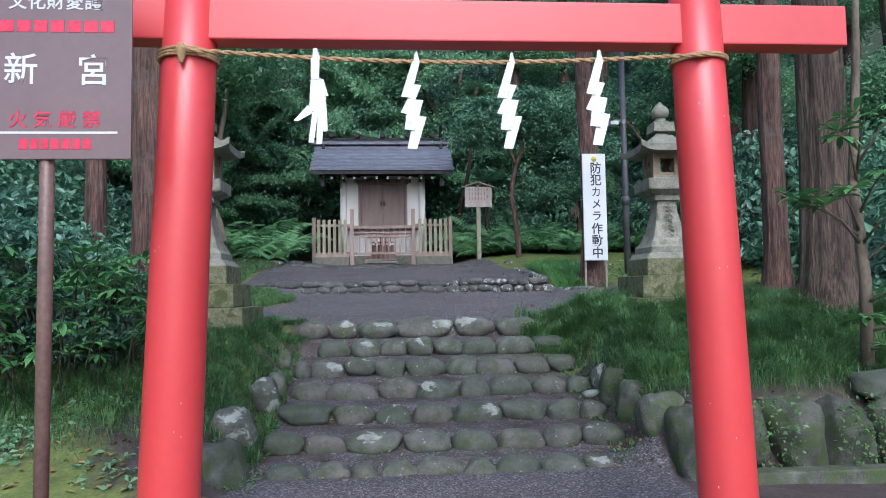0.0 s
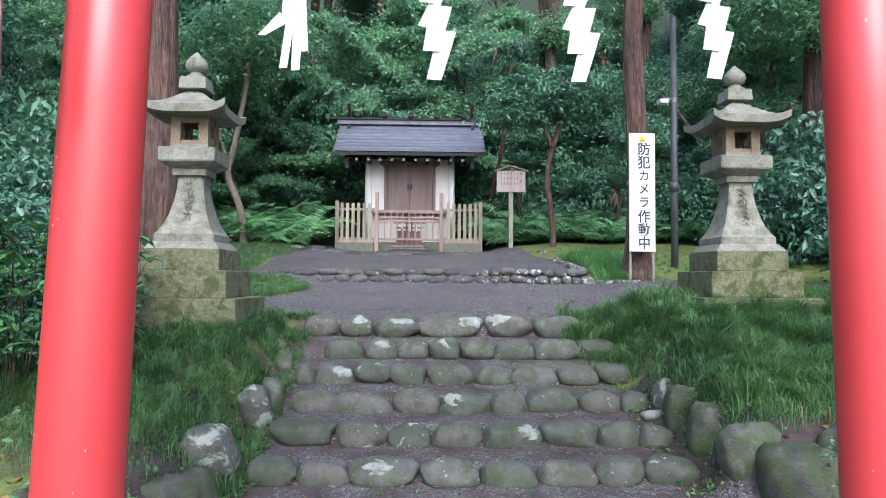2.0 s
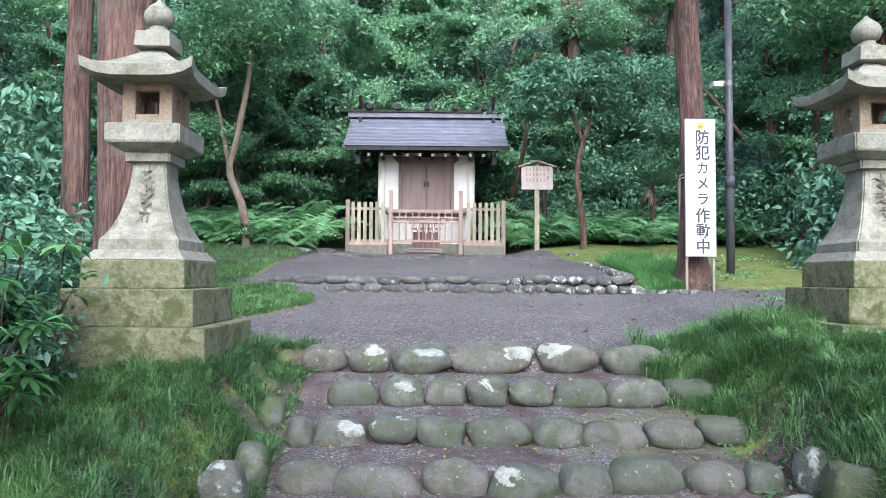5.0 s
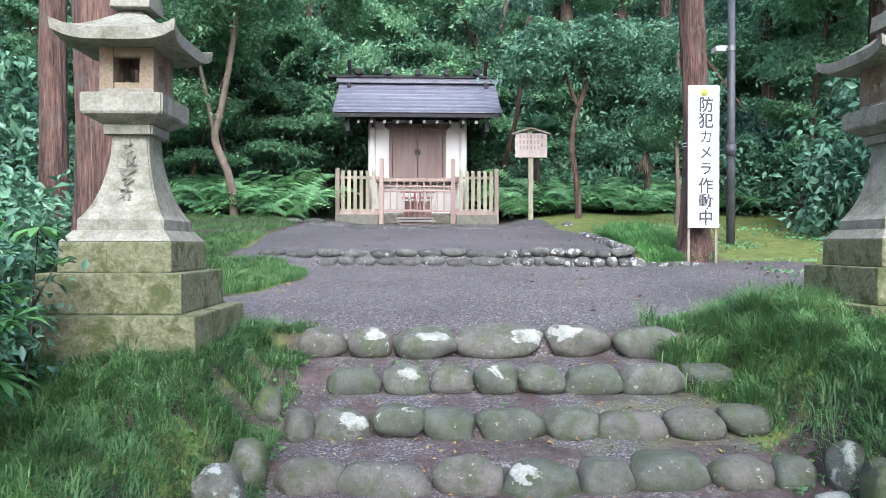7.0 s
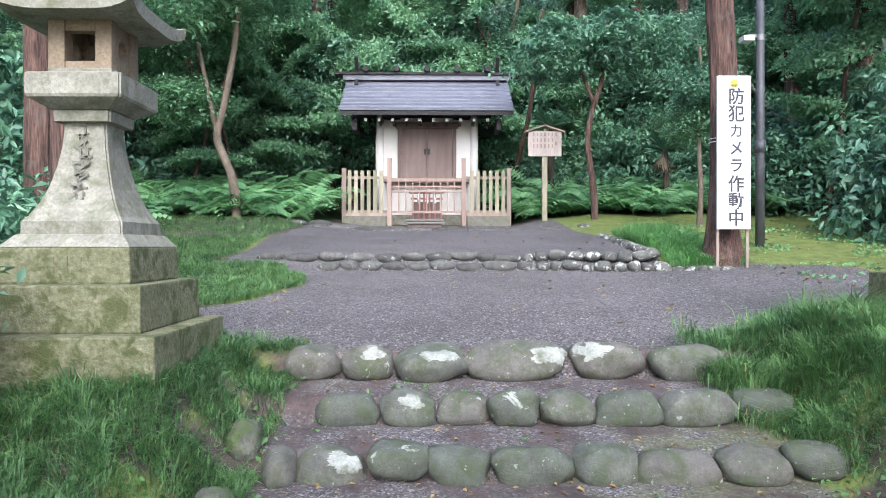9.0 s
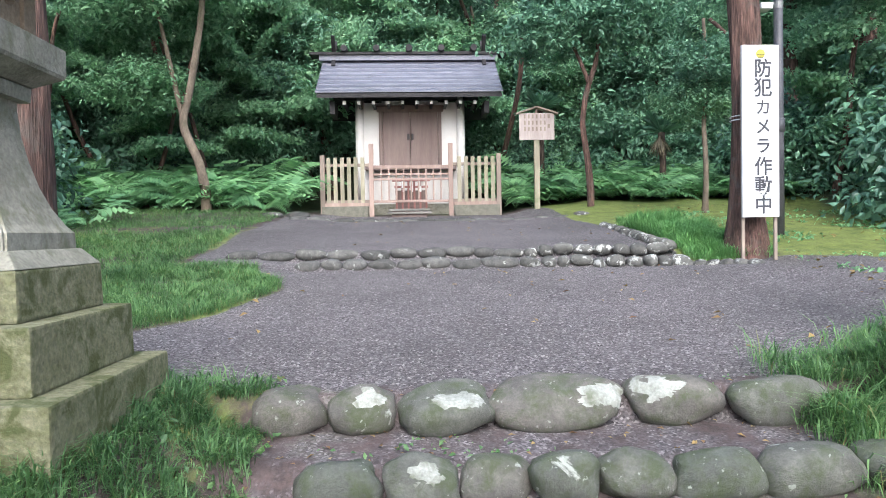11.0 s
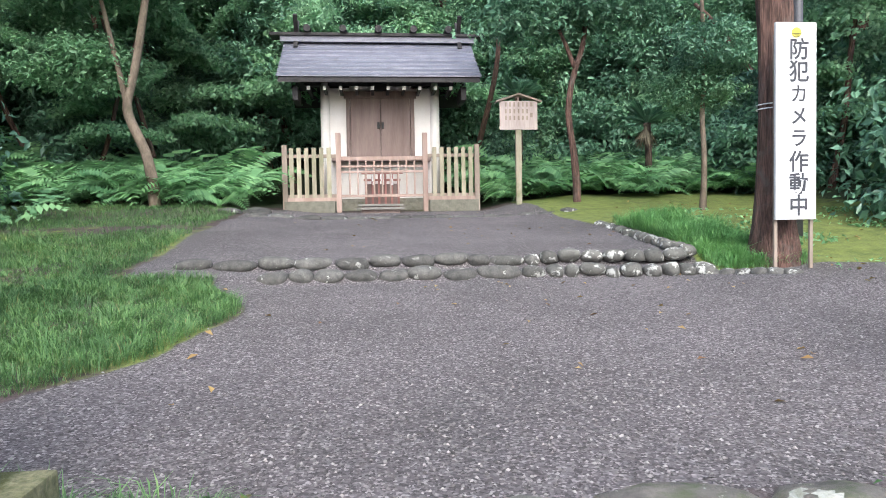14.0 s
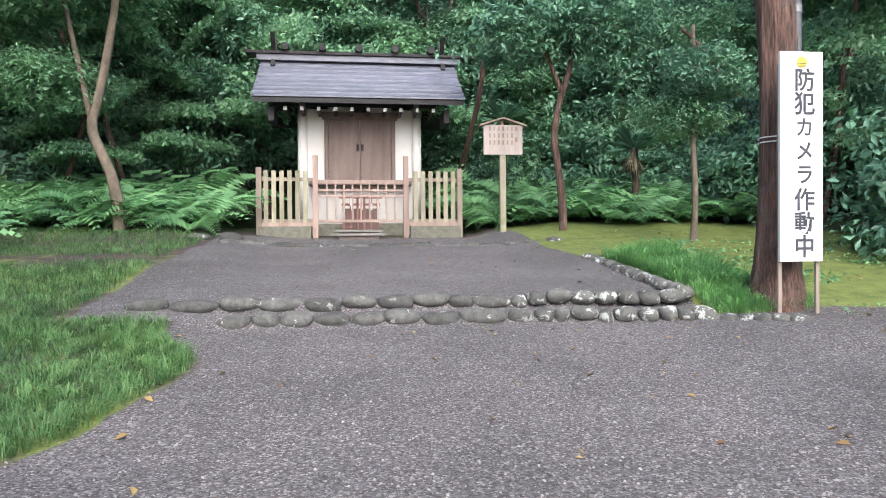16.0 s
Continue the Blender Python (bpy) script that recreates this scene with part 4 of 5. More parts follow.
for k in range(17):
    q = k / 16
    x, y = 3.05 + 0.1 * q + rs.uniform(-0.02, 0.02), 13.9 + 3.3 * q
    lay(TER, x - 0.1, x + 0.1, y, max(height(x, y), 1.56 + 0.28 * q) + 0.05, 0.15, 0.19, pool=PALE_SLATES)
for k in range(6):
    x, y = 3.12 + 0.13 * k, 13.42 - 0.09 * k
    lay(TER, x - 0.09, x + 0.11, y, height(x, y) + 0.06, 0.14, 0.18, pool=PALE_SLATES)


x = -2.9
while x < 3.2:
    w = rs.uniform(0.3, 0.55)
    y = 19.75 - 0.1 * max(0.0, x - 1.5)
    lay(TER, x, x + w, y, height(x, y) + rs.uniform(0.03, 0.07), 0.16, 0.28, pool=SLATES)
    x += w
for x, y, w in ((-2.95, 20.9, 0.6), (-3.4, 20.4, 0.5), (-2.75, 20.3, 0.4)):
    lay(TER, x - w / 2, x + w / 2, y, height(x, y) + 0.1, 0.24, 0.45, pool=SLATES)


# ---------- trees ----------
def trunk_mesh(name, base_r, top_r, tall, seed, material, bend=0.1, flare=0.5, sides=40, ridges=13, steps=28):
    pts, rad = [], []
    for k in range(steps + 1):
        s = k / steps
        z = -0.3 + (tall + 0.3) * s ** 1.3
        pts.append((bend * noise.noise(Vector((seed, z * 0.35, 0))) * s * 2, bend * noise.noise(Vector((z * 0.35, seed, 4))) * s * 2, z))
        rad.append((base_r + (top_r - base_r) * s) * (1 + flare * math.exp(-max(0.0, z) * 3.2)))
    return mesh_of(name, tube(pts, rad, sides, 0.12, seed, None, ridges), material, True)


def tree(x, y, label, trunk, crown, crown_at, turn=0, limbs=(), group="", scale=1.0, z=None):
    t = thing("tree", label, "tree", (x, y, height(x, y) if z is None else z), turn, group)
    tr = new("trunk", trunk)
    tr.parent = t
    for me, at in zip(limbs, crown_at):
        lm = new("limb", me)
        lm.parent = t
    for me, at in zip(crown, crown_at):
        c = new("crown", me)
        c.parent = t
        c.location = at
    t.scale = (scale,) * 3
    return t


CROWN_A = crown_mesh("crown", 1, (2.4, 2.4, 1.9), 125, 62, 0.185, L_DARK, 0.27)
CROWN_B = crown_mesh("crown", 2, (2.2, 2.2, 1.6), 115, 62, 0.175, L_MID, 0.26)
CROWN_C = crown_mesh("crown", 3, (2.0, 2.0, 1.2), 105, 66, 0.15, L_LIGHT, 0.27, up=0.8)
BUSH_A = crown_mesh("crown", 4, (1.3, 1.2, 1.0), 80, 55, 0.13, L_DARK, 0.17)
BUSH_C = crown_mesh('crown', 6, (1.3, 1.1, 0.6), 70, 55, 0.12, L_LIGHT, 0.2, up=0.8)
BUSH_B = crown_mesh("crown", 5, (1.3, 1.2, 0.9), 80, 55, 0.13, L_MID, 0.17)
CEDAR = [trunk_mesh("trunk", 0.26, 0.19, 14, 11, M_BARK, 0.12), trunk_mesh("trunk", 0.2, 0.15, 13, 12, M_BARK_RED, 0.15), trunk_mesh("trunk", 0.31, 0.25, 15, 13, M_BARK_RED, 0.1, 0.25)]


def slender(name, points, r0, r1, material, branch=()):
    """A crooked thin stem through the given points, with a branch."""
    def bend(pts, a, b):
        fine = []
        for (p, q) in zip(pts, pts[1:]):
            for k in range(4):
                fine.append(Vector(p).lerp(Vector(q), k / 4))
        fine.append(Vector(pts[-1]))
        soft = [fine[0]] + [(fine[k - 1] + fine[k] * 2 + fine[k + 1]) / 4 for k in range(1, len(fine) - 1)] + [fine[-1]]
        return soft, [a + (b - a) * k / (len(soft) - 1) for k in range(len(soft))]
    bm = bmesh.new()
    tube(*bend(points, r0, r1), 10, 0.25, 3, bm)
    if branch:
        tube(*bend(branch, r1 * 1.1, r1 * 0.5), 8, 0.2, 5, bm)
    return mesh_of(name, bm, material, True)


PALE_STEM = slender("trunk", [(0.05, 0, -0.2), (0.03, 0, 0.4), (-0.08, 0, 0.95), (-0.36, 0, 1.6), (-0.38, 0, 1.85), (-0.26, 0, 2.3), (-0.12, 0.05, 3.1), (0.02, 0.1, 4.0), (0.1, 0.1, 5.5)], 0.105, 0.055, M_BARK_PALE, [(-0.38, 0, 1.8), (-0.6, 0.1, 2.7), (-0.85, 0.2, 3.8), (-1.1, 0.3, 4.6)])
RED_STEM = slender("trunk", [(0, 0, -0.2), (0, 0, 0.3), (-0.05, 0, 0.85), (-0.16, 0, 1.6), (-0.1, 0, 2.1), (0.0, 0, 2.45), (0.16, 0, 2.9), (0.3, 0.1, 4.2)], 0.07, 0.045, M_BARK_RED, [(0.0, 0, 2.4), (-0.2, 0, 2.9), (-0.45, 0.1, 3.5)])
THIN = [trunk_mesh("trunk", 0.085, 0.045, 5.5, 21, M_BARK_PALE, 0.55, 0.3, 10, 4), trunk_mesh("trunk", 0.075, 0.045, 4.8, 22, M_BARK_RED, 0.35, 0.3, 10, 4)]
HIGH = [(0, 0, 13)]
SIGN_TRUNK = trunk_mesh("trunk", 0.2, 0.15, 13, 14, M_BARK_RED, 0.1, 0.6)
SIGN_TREE = tree(4.03, 13.72, "tall reddish cedar tree beside a white sign", SIGN_TRUNK, [CROWN_B], HIGH)
tree(-3.6, 10.75, "tall cedar tree with furrowed red-brown bark behind a lantern", CEDAR[2], [CROWN_B], HIGH, 30)
tree(-3.8, 11.1, "slender cedar tree with reddish bark beside a larger one", CEDAR[1], [CROWN_B], HIGH, 80)
tree(4.92, 7.5, "large cedar tree with flared roots on the bank", CEDAR[0], [CROWN_B], HIGH, 50)
tree(6.45, 11.2, "leaning reddish cedar trunk on mossy ground", CEDAR[1], [CROWN_B], HIGH, 140)
tree(-5.6, 13.5, "tall cedar tree among dark shrubs", CEDAR[1], [CROWN_B], HIGH, 200)
tree(-5.05, 21.0, "slender crooked pale-barked tree beside ferns", PALE_STEM, [CROWN_C, CROWN_C, BUSH_C], [(0.3, 0.2, 5.4), (-1.3, 0.4, 4.6), (-1.4, 0.4, 2.6)], scale=1.12, z=2.4)
tree(3.78, 20.5, "slender reddish-barked tree beside the notice board", RED_STEM, [BUSH_B, BUSH_B], [(-0.6, 0.2, 3.6), (0.7, 0.2, 3.8)], scale=1.13, z=2.35)
tree(5.52, 18.4, "small slender tree with sparse glossy leaves", THIN[0], [BUSH_C, BUSH_B], [(0.3, 0, 3.2), (-0.4, 0.1, 4.2)], 120, scale=0.7)
rt = random.Random(7)
for k in range(30):
    x = rt.uniform(-20, 20)
    y = rt.uniform(26, 42)
    tree(x, y, "tall forest tree with dark trunk on the hillside", CEDAR[k % 3], [(CROWN_C, CROWN_B, CROWN_C)[k % 3], (CROWN_B, CROWN_C)[k % 2]],
         [(rt.uniform(-1, 1), rt.uniform(-1, 1), h) for h in (rt.uniform(3.5, 5.5), rt.uniform(8, 11))], rt.uniform(0, 360), group="trees on the hillside", scale=rt.uniform(0.8, 1.2))


for x, y, h, sc in ((-3.5, 27, 4.0, 1.0), (-0.8, 28.5, 5.2, 1.1), (1.6, 27.5, 4.2, 0.9), (4.2, 27, 4.5, 1.0), (-6.5, 26, 4.5, 1.1), (-1.8, 31, 7.5, 1.3), (3.2, 32, 7.5, 1.3)):
    tree(x, y, "slender young tree with light green layered foliage", THIN[0], [CROWN_C, BUSH_C], [(0.2, -0.3, h), (-0.8, -0.8, h - 1.5)], rt.uniform(0, 360), group="light green young trees", scale=sc)


def tier_mesh(seed, spread):
    """One drooping tier of leaves round a stem, thin from top to bottom."""
    rng = np.random.default_rng(seed)
    n, per = 60, 34
    a, r = rng.uniform(0, 2 * math.pi, n), spread * rng.random(n) ** 0.6
    lobe = 0.7 + 0.3 * np.sin(a * 3 + seed)
    c = np.stack([r * lobe * np.cos(a), r * lobe * np.sin(a), -0.22 * (r / spread) ** 2 * spread], 1)
    pts = np.repeat(c, per, axis=0) + rng.normal(size=(n * per, 3)) * np.array([0.15, 0.15, 0.05])
    return quads_mesh("crown", leaf_corners(rng, pts, 0.135, 0.5, 0.5), L_LIGHT)


TIERS = [tier_mesh(51, 1.5), tier_mesh(52, 1.2), tier_mesh(53, 0.8)]
for x, y, tall, sc in ((-7.2, 23.2, 5.5, 0.9), (-5.6, 24.2, 6.0, 1.0), (-3.9, 25.5, 7.0, 1.1), (-9.3, 21.5, 5.0, 0.9), (0.6, 28.0, 7.5, 1.2), (-1.9, 29.5, 8.5, 1.2), (2.8, 29.0, 8.0, 1.2), (9.2, 20.0, 5.0, 1.0), (11.0, 22.5, 6.0, 1.1), (-8.6, 24.6, 6.0, 1.1), (-10.6, 23.6, 5.6, 1.1), (-6.4, 25.8, 6.5, 1.2), (-2.7, 26.0, 6.0, 1.3), (0.1, 26.4, 6.4, 1.3), (2.3, 26.2, 6.1, 1.3)):
    ts = [(TIERS[k % 3], (rt.uniform(-0.9, 0.9), rt.uniform(-0.9, 0.5), tall * (0.35 + 0.13 * k))) for k in range(6)]
    layered = tree(x, y, "slender tree with layered drooping tiers of light leaves", THIN[1], [m for m, _ in ts], [p for _, p in ts], 0, group="layered young trees", scale=sc)
    for tier in layered.children[1:]:
        tier.rotation_euler = (rt.uniform(-0.1, 0.75), rt.uniform(-0.4, 0.4), rt.uniform(0, 6.28))
rf = random.Random(17)
for k in range(22):
    x = -12.5 + 25.0 * k / 21 + rf.uniform(-0.5, 0.5)
    y = rf.uniform(25.6, 27.6) + (1.2 if abs(x - CX) < 3.0 else 0.0)
    tree(x, y, "young evergreen tree with a rounded leafy crown", THIN[k % 2], [(BUSH_B, CROWN_B, CROWN_C)[k % 3], (CROWN_C, CROWN_B)[k % 2]], [(rf.uniform(-0.4, 0.4), -0.4, rf.uniform(1.6, 2.4)), (rf.uniform(-0.6, 0.6), -0.2, rf.uniform(3.6, 4.8))], 0, group="young evergreen trees", scale=rf.uniform(0.8, 1.05))
for x, y, k in ((-6.6, 31.0, 2), (5.75, 31.0, 0), (-4.6, 30.5, 1)):
    tree(x, y, "tall dark trunk rising on the hillside", CEDAR[k], [CROWN_B], HIGH, 0, group="trees on the hillside")


def stems_mesh():
    bm = bmesh.new()
    rng = random.Random(3)
    for k in range(6):
        a, r = rng.uniform(0, 6.28), rng.uniform(0.3, 0.75)
        tube([(0.05 * math.cos(a), 0.05 * math.sin(a), -0.9), (0.4 * r * math.cos(a), 0.4 * r * math.sin(a), -0.35), (r * math.cos(a), r * math.sin(a), 0.35)], [0.035, 0.025, 0.01], 6, 0, k, bm)
    return mesh_of("stems", bm, M_BARK, True)


STEMS = stems_mesh()


def shrub(x, y, mesh, s, label, sz=1.0, group="shrubs", z=None):
    t = thing("shrub", label, "shrub", (x, y, height(x, y) + 0.62 * s * sz if z is None else z), rt.uniform(0, 360), group)
    t.scale = (s, s, s * sz)
    for n, me in (("stem", STEMS), ("foliage", mesh)):
        o = new(n, me)
        o.parent = t
    return t


for k in range(230):
    x, y = rt.uniform(-20, 21), rt.uniform(24.8, 40)
    if abs(x - CX) < 3.2 and y < 26.5:
        continue
    shrub(x, y, (BUSH_A, BUSH_B, CROWN_A, CROWN_B, BUSH_C)[k % 5], rt.uniform(0.9, 1.6) * (0.6 if k % 5 in (2, 3) else 1.0), "dense dark evergreen shrub on the hillside", rt.uniform(0.9, 1.3), "hillside shrubs")
for x, y, s, me in ((-2.75, 6.9, 0.55, BUSH_A), (-3.5, 7.1, 0.8, BUSH_A), (-4.4, 7.6, 0.9, BUSH_B), (-5.4, 8.2, 1.1, BUSH_A), (-6.5, 9.5, 1.4, BUSH_A), (-5.2, 10.8, 1.1, BUSH_B), (-7, 12.5, 1.5, BUSH_A), (-8, 15.5, 1.5, BUSH_B), (-9, 18.5, 1.7, BUSH_A), (-9, 8, 1.7, BUSH_B), (-11, 12, 1.9, BUSH_A),
                    (10.5, 16.5, 1.5, BUSH_A), (9.5, 21.5, 1.5, BUSH_A), (8.5, 11.5, 1.6, BUSH_B), (8, 8.5, 1.6, BUSH_A), (5.6, 6.4, 0.6, BUSH_B), (6.7, 5.8, 0.9, BUSH_A), (10.5, 14, 1.9, BUSH_B)):
    if s > 1.2:
        me, s = (CROWN_A if me is BUSH_A else CROWN_B), s * 0.58
    shrub(x, y, me, s, "dense glossy evergreen shrub")
for k in range(60):
    sg = -1 if k % 2 else 1
    x, y = sg * rt.uniform(8.5, 17), rt.uniform(5, 24)
    shrub(x, y, (CROWN_A, CROWN_B, CROWN_A, CROWN_B, CROWN_C)[k % 5], rt.uniform(1.2, 2.0) * 0.6, "dense evergreen shrub under the trees", rt.uniform(0.9, 1.4), "side shrubs")
for k in range(80):
    x, y = rt.uniform(-9, 9), rt.uniform(27.5, 41)
    shrub(x, y, (BUSH_A, BUSH_B, CROWN_A, CROWN_B, BUSH_C)[k % 5], rt.uniform(1.2, 1.9) * (0.7 if k % 5 in (2, 3) else 1.0), "dense dark evergreen shrub on the hillside", rt.uniform(1.0, 1.4), "hillside shrubs")
for k in range(14):
    sg = -1 if k % 2 else 1
    tree(sg * rt.uniform(9, 18), rt.uniform(8, 26), "tall forest tree with dark trunk at the side", CEDAR[k % 3], [(CROWN_C, CROWN_B)[k % 2], CROWN_B], [(rt.uniform(-1, 1), rt.uniform(-1, 1), h) for h in (rt.uniform(3.5, 5), rt.uniform(8, 11))], rt.uniform(0, 360), group="side trees", scale=rt.uniform(0.8, 1.2))


# ---------- ferns and grass ----------
def fern_mesh(seed, fronds=8, length=0.8, pairs=22, broad=0.026):
    """Fronds that rise, spread and droop; each is a tapering double row of narrow leaflets."""
    rng = np.random.default_rng(seed)
    out = []
    for f in range(fronds):
        a = 2 * math.pi * f / fronds + rng.uniform(-0.4, 0.4)
        ln = length * rng.uniform(0.7, 1.25)
        rise = rng.uniform(1.5, 2.3)
        d, s = np.array([math.cos(a), math.sin(a), 0]), np.array([-math.sin(a), math.cos(a), 0])
        roll = rng.uniform(-0.35, 0.35)
        for k in range(pairs // 5, pairs):
            t = k / pairs
            p = d * ln * t + np.array([0, 0, ln * (rise * t - (rise - 0.35) * t * t) * 0.75 + 0.03])
            w = ln * 0.36 * (1 - t) ** 0.75 * min(1.0, (t - 0.1) * 6)
            for sg in (-1, 1):
                tip = p + s * sg * w + d * w * 0.5 + np.array([0, 0, w * (roll * sg - 0.28)])
                side = d * ln * broad
                out.append([p, (p + tip) / 2 + side + np.array([0, 0, 0.01]), tip, (p + tip) / 2 - side])
    return quads_mesh("fern", np.array(out), L_FERN)


FERNS = [fern_mesh(0), fern_mesh(1), fern_mesh(2, 7, 0.85, 10, 0.055), fern_mesh(3, 8, 0.8, 9, 0.065), fern_mesh(4, 9)]


def fern(x, y, s):
    ob = new("fern", FERNS[rt.randrange(5)])
    ob.matrix_world = pose(x, y, height(x, y) - 0.02, rt.uniform(2, 24), rt.uniform(-12, 12), 0) @ pose(0, 0, 0, 0, 0, rt.uniform(0, 360)) @ Matrix.Diagonal((s, s, s, 1))
    return tagged(ob, "arching light green fern below the trees", "fern", "ferns under the trees")


for k in range(250):
    back = rt.random()
    if k % 2:
        x, y = rt.uniform(-12.5, -3.3), 21.2 + 2.9 * back
    else:
        x, y = rt.uniform(2.6, 12.5), 22.3 + 2.9 * back
    fern(x, y, rt.uniform(1.0, 1.5) + 0.8 * back)
for k in range(16):
    fern(rt.uniform(2.2, 4.2), rt.uniform(23.8, 26.0), rt.uniform(1.5, 2.3))
for k in range(46):
    fern(rt.uniform(4.6, 12), rt.uniform(20.8, 22.3), rt.uniform(0.9, 1.5))
for k in range(30):
    fern(rt.uniform(-9.5, -6.2), rt.uniform(8, 19), rt.uniform(0.6, 1.1))


def blades(name, seed, count, region, tall, material, label):
    """Bent grass blades over a region(x, y) -> density; each is two folded triangles."""
    rng = np.random.default_rng(seed)
    pts = []
    x0, x1, y0, y1, dens = region
    while len(pts) < count:
        x, y = rng.uniform(x0, x1), rng.uniform(y0, y1)
        if rng.random() < dens(x, y):
            pts.append((x, y, height(x, y) - 0.01))
    p = np.array(pts)
    # tufts: blades of one tuft share a lean and a length
    tuft = np.array([noise.noise(Vector((q[0] * 5.5, q[1] * 5.5, seed))) for q in pts])
    patch = np.array([noise.noise(Vector((q[0] * 1.3, q[1] * 1.3, seed + 4))) for q in pts])
    a = rng.normal(0, 1.0, count) + 9.0 * tuft
    ln = tall * rng.uniform(0.5, 1.25, count) * np.clip(1.0 + 0.9 * tuft + 0.7 * patch, 0.35, 2.0)
    lean = rng.uniform(0.2, 1.15, count) * ln
    d = np.stack([np.cos(a), np.sin(a), np.zeros(count)], 1)
    s = np.stack([-np.sin(a), np.cos(a), np.zeros(count)], 1)
    w = (0.0018 + 0.0075 * tall) * rng.uniform(0.7, 1.3, count)
    up = np.array([0, 0, 1.0])
    mid = p + d * (lean * 0.35)[:, None] + up * (ln * 0.56)[:, None]
    tip = p + d * lean[:, None] + up * (ln * rng.uniform(0.45, 0.9, count))[:, None]
    v = np.stack([p, mid + s * w[:, None], tip, mid - s * w[:, None]], 1)
    return tagged(new(name, quads_mesh(name, v, material, True)), label, "grass", kind="stuff")


def left_bank(x, y):
    g = gravel_at(x, y)
    if y < 9:
        return ease(-0.98, -1.1, x) * ease(5.0, 6.4, y) * max(ease(8.65, 8.35, y), ease(-2.3, -2.6, x))
    return ease(0.5, 0.1, g) * (1.0 if y < 13.6 else ease(-2.9, -3.3, x) * ease(17.0, 16.0, y) * 0.6)


def right_bank(x, y):
    e = 2.02 - 0.47 * ease(7.0, 7.9, y)
    return ease(e - 0.1, e + 0.3, x) * ease(5.4, 6.3, y) * ease(9.0, 8.2, y)


blades("grass", 1, 110000, (-4.2, -1.0, 5.0, 9.4, left_bank), 0.125, L_GRASS, "short green grass on the bank")
blades("grass", 2, 120000, (-6.0, -1.3, 9.0, 17.0, left_bank), 0.115, L_GRASS, "green grass beside the gravel")
blades("grass", 3, 150000, (1.4, 6.0, 5.4, 9.0, right_bank), 0.19, L_GRASS, "long green grass on the bank")
blades("grass", 4, 26000, (2.95, 4.3, 13.45, 16.9, lambda x, y: ease(3.2, 3.4, x)), 0.24, L_BRIGHT, "bright long grass round the cedar's foot")
blades("grass", 5, 22000, (-8.5, -3.2, 17.5, 21.2, lambda x, y: 1.0), 0.13, L_GRASS, "short grass before the ferns")

# ---------- grey pole with a small camera ----------
GP = thing("camera_pole", "dark grey metal pole carrying a small security camera", "pole", (5.28, 15.2, height(5.28, 15.2)))
part("mast", tube([(0, 0, -0.2), (0, 0, 2.0), (0, 0, 5.2)], [0.075, 0.07, 0.06], 16), M_GREY_POLE, GP, smooth=True)
part("collar", tube([(0, 0, 1.55), (0, 0, 1.75)], [0.09, 0.085], 16), M_GREY_POLE, GP, smooth=True)
part("bracket", block(-0.22, 0, -0.02, 0.02, 3.45, 3.5, 0.004), M_STEEL, GP)
part("camera_body", block(-0.34, -0.16, -0.16, 0.05, 3.36, 3.45, 0.012), M_WHITE, GP, "white camera housing")
part("band", tube([(0, 0, 3.4), (0, 0, 3.5)], [0.072, 0.072], 16), M_STEEL, GP)

# bands tied round the cedar beside the sign
for dz in (0.0, 0.05):
    a = part("band", tube([(0.185 * math.cos(q), 0.185 * math.sin(q), 1.72 + dz) for q in [2 * math.pi * k / 28 for k in range(29)]], [0.007] * 29, 6), M_PAPER, SIGN_TREE, "pale binding strap")


# ---------- broad-leaved sprigs ----------
def whorls(name, seed, spots, size, material):
    """Rosettes of long glossy oval leaves at the ends of twigs, six corners a leaf and a raised rib."""
    rng = np.random.default_rng(seed)
    verts, faces = [], []
    for spot in spots:
        p = np.array(spot)
        n = rng.integers(7, 11)
        tilt = rng.normal(size=3) * 0.25
        for k in range(n):
            a = 2 * math.pi * k / n + rng.uniform(-0.25, 0.25)
            d = np.array([math.cos(a), math.sin(a), rng.uniform(-0.35, 0.3)]) + tilt
            d /= np.linalg.norm(d)
            w = np.cross(d, (0, 0, 1))
            w /= np.linalg.norm(w)
            ln = size * rng.uniform(0.7, 1.2)
            sag, lift = np.array([0, 0, -ln * 0.12]), np.array([0, 0, ln * 0.05])
            b = len(verts)
            verts += [p, p + d * ln * 0.35 + w * ln * 0.13 + lift, p + d * ln * 0.72 + w * ln * 0.16 + lift, p + d * ln + sag,
                      p + d * ln * 0.72 - w * ln * 0.16 + lift, p + d * ln * 0.35 - w * ln * 0.13 + lift, p + d * ln * 0.6]
            faces += [(b + 6, b + q, b + (q + 1) % 6) for q in range(6)]
    return raw(name, verts, faces, material, True)


def sprig_bush(name, label, at, seed, box, count, size, stem_r, twigs=True):
    rng = random.Random(seed)
    t = thing(name, label, "shrub", at)
    spots = [(rng.uniform(box[0], box[1]), rng.uniform(box[2], box[3]), rng.uniform(box[4], box[5])) for _ in range(count)]
    for k, q in enumerate(spots):
        low = (q[0] * 0.8, q[1] * 0.8 + 0.05, -0.25 if k % 6 == 0 else q[2] - 0.22)
        part("branch", tube([low, (q[0] * 0.9, q[1] * 0.92 + 0.02, (low[2] + q[2]) / 2), q], [stem_r, stem_r * 0.6, 0.003], 5), M_BARK, t, smooth=True)
    o = new("foliage", whorls("foliage", seed, spots, size, L_GLOSSY))
    o.parent = t
    return t


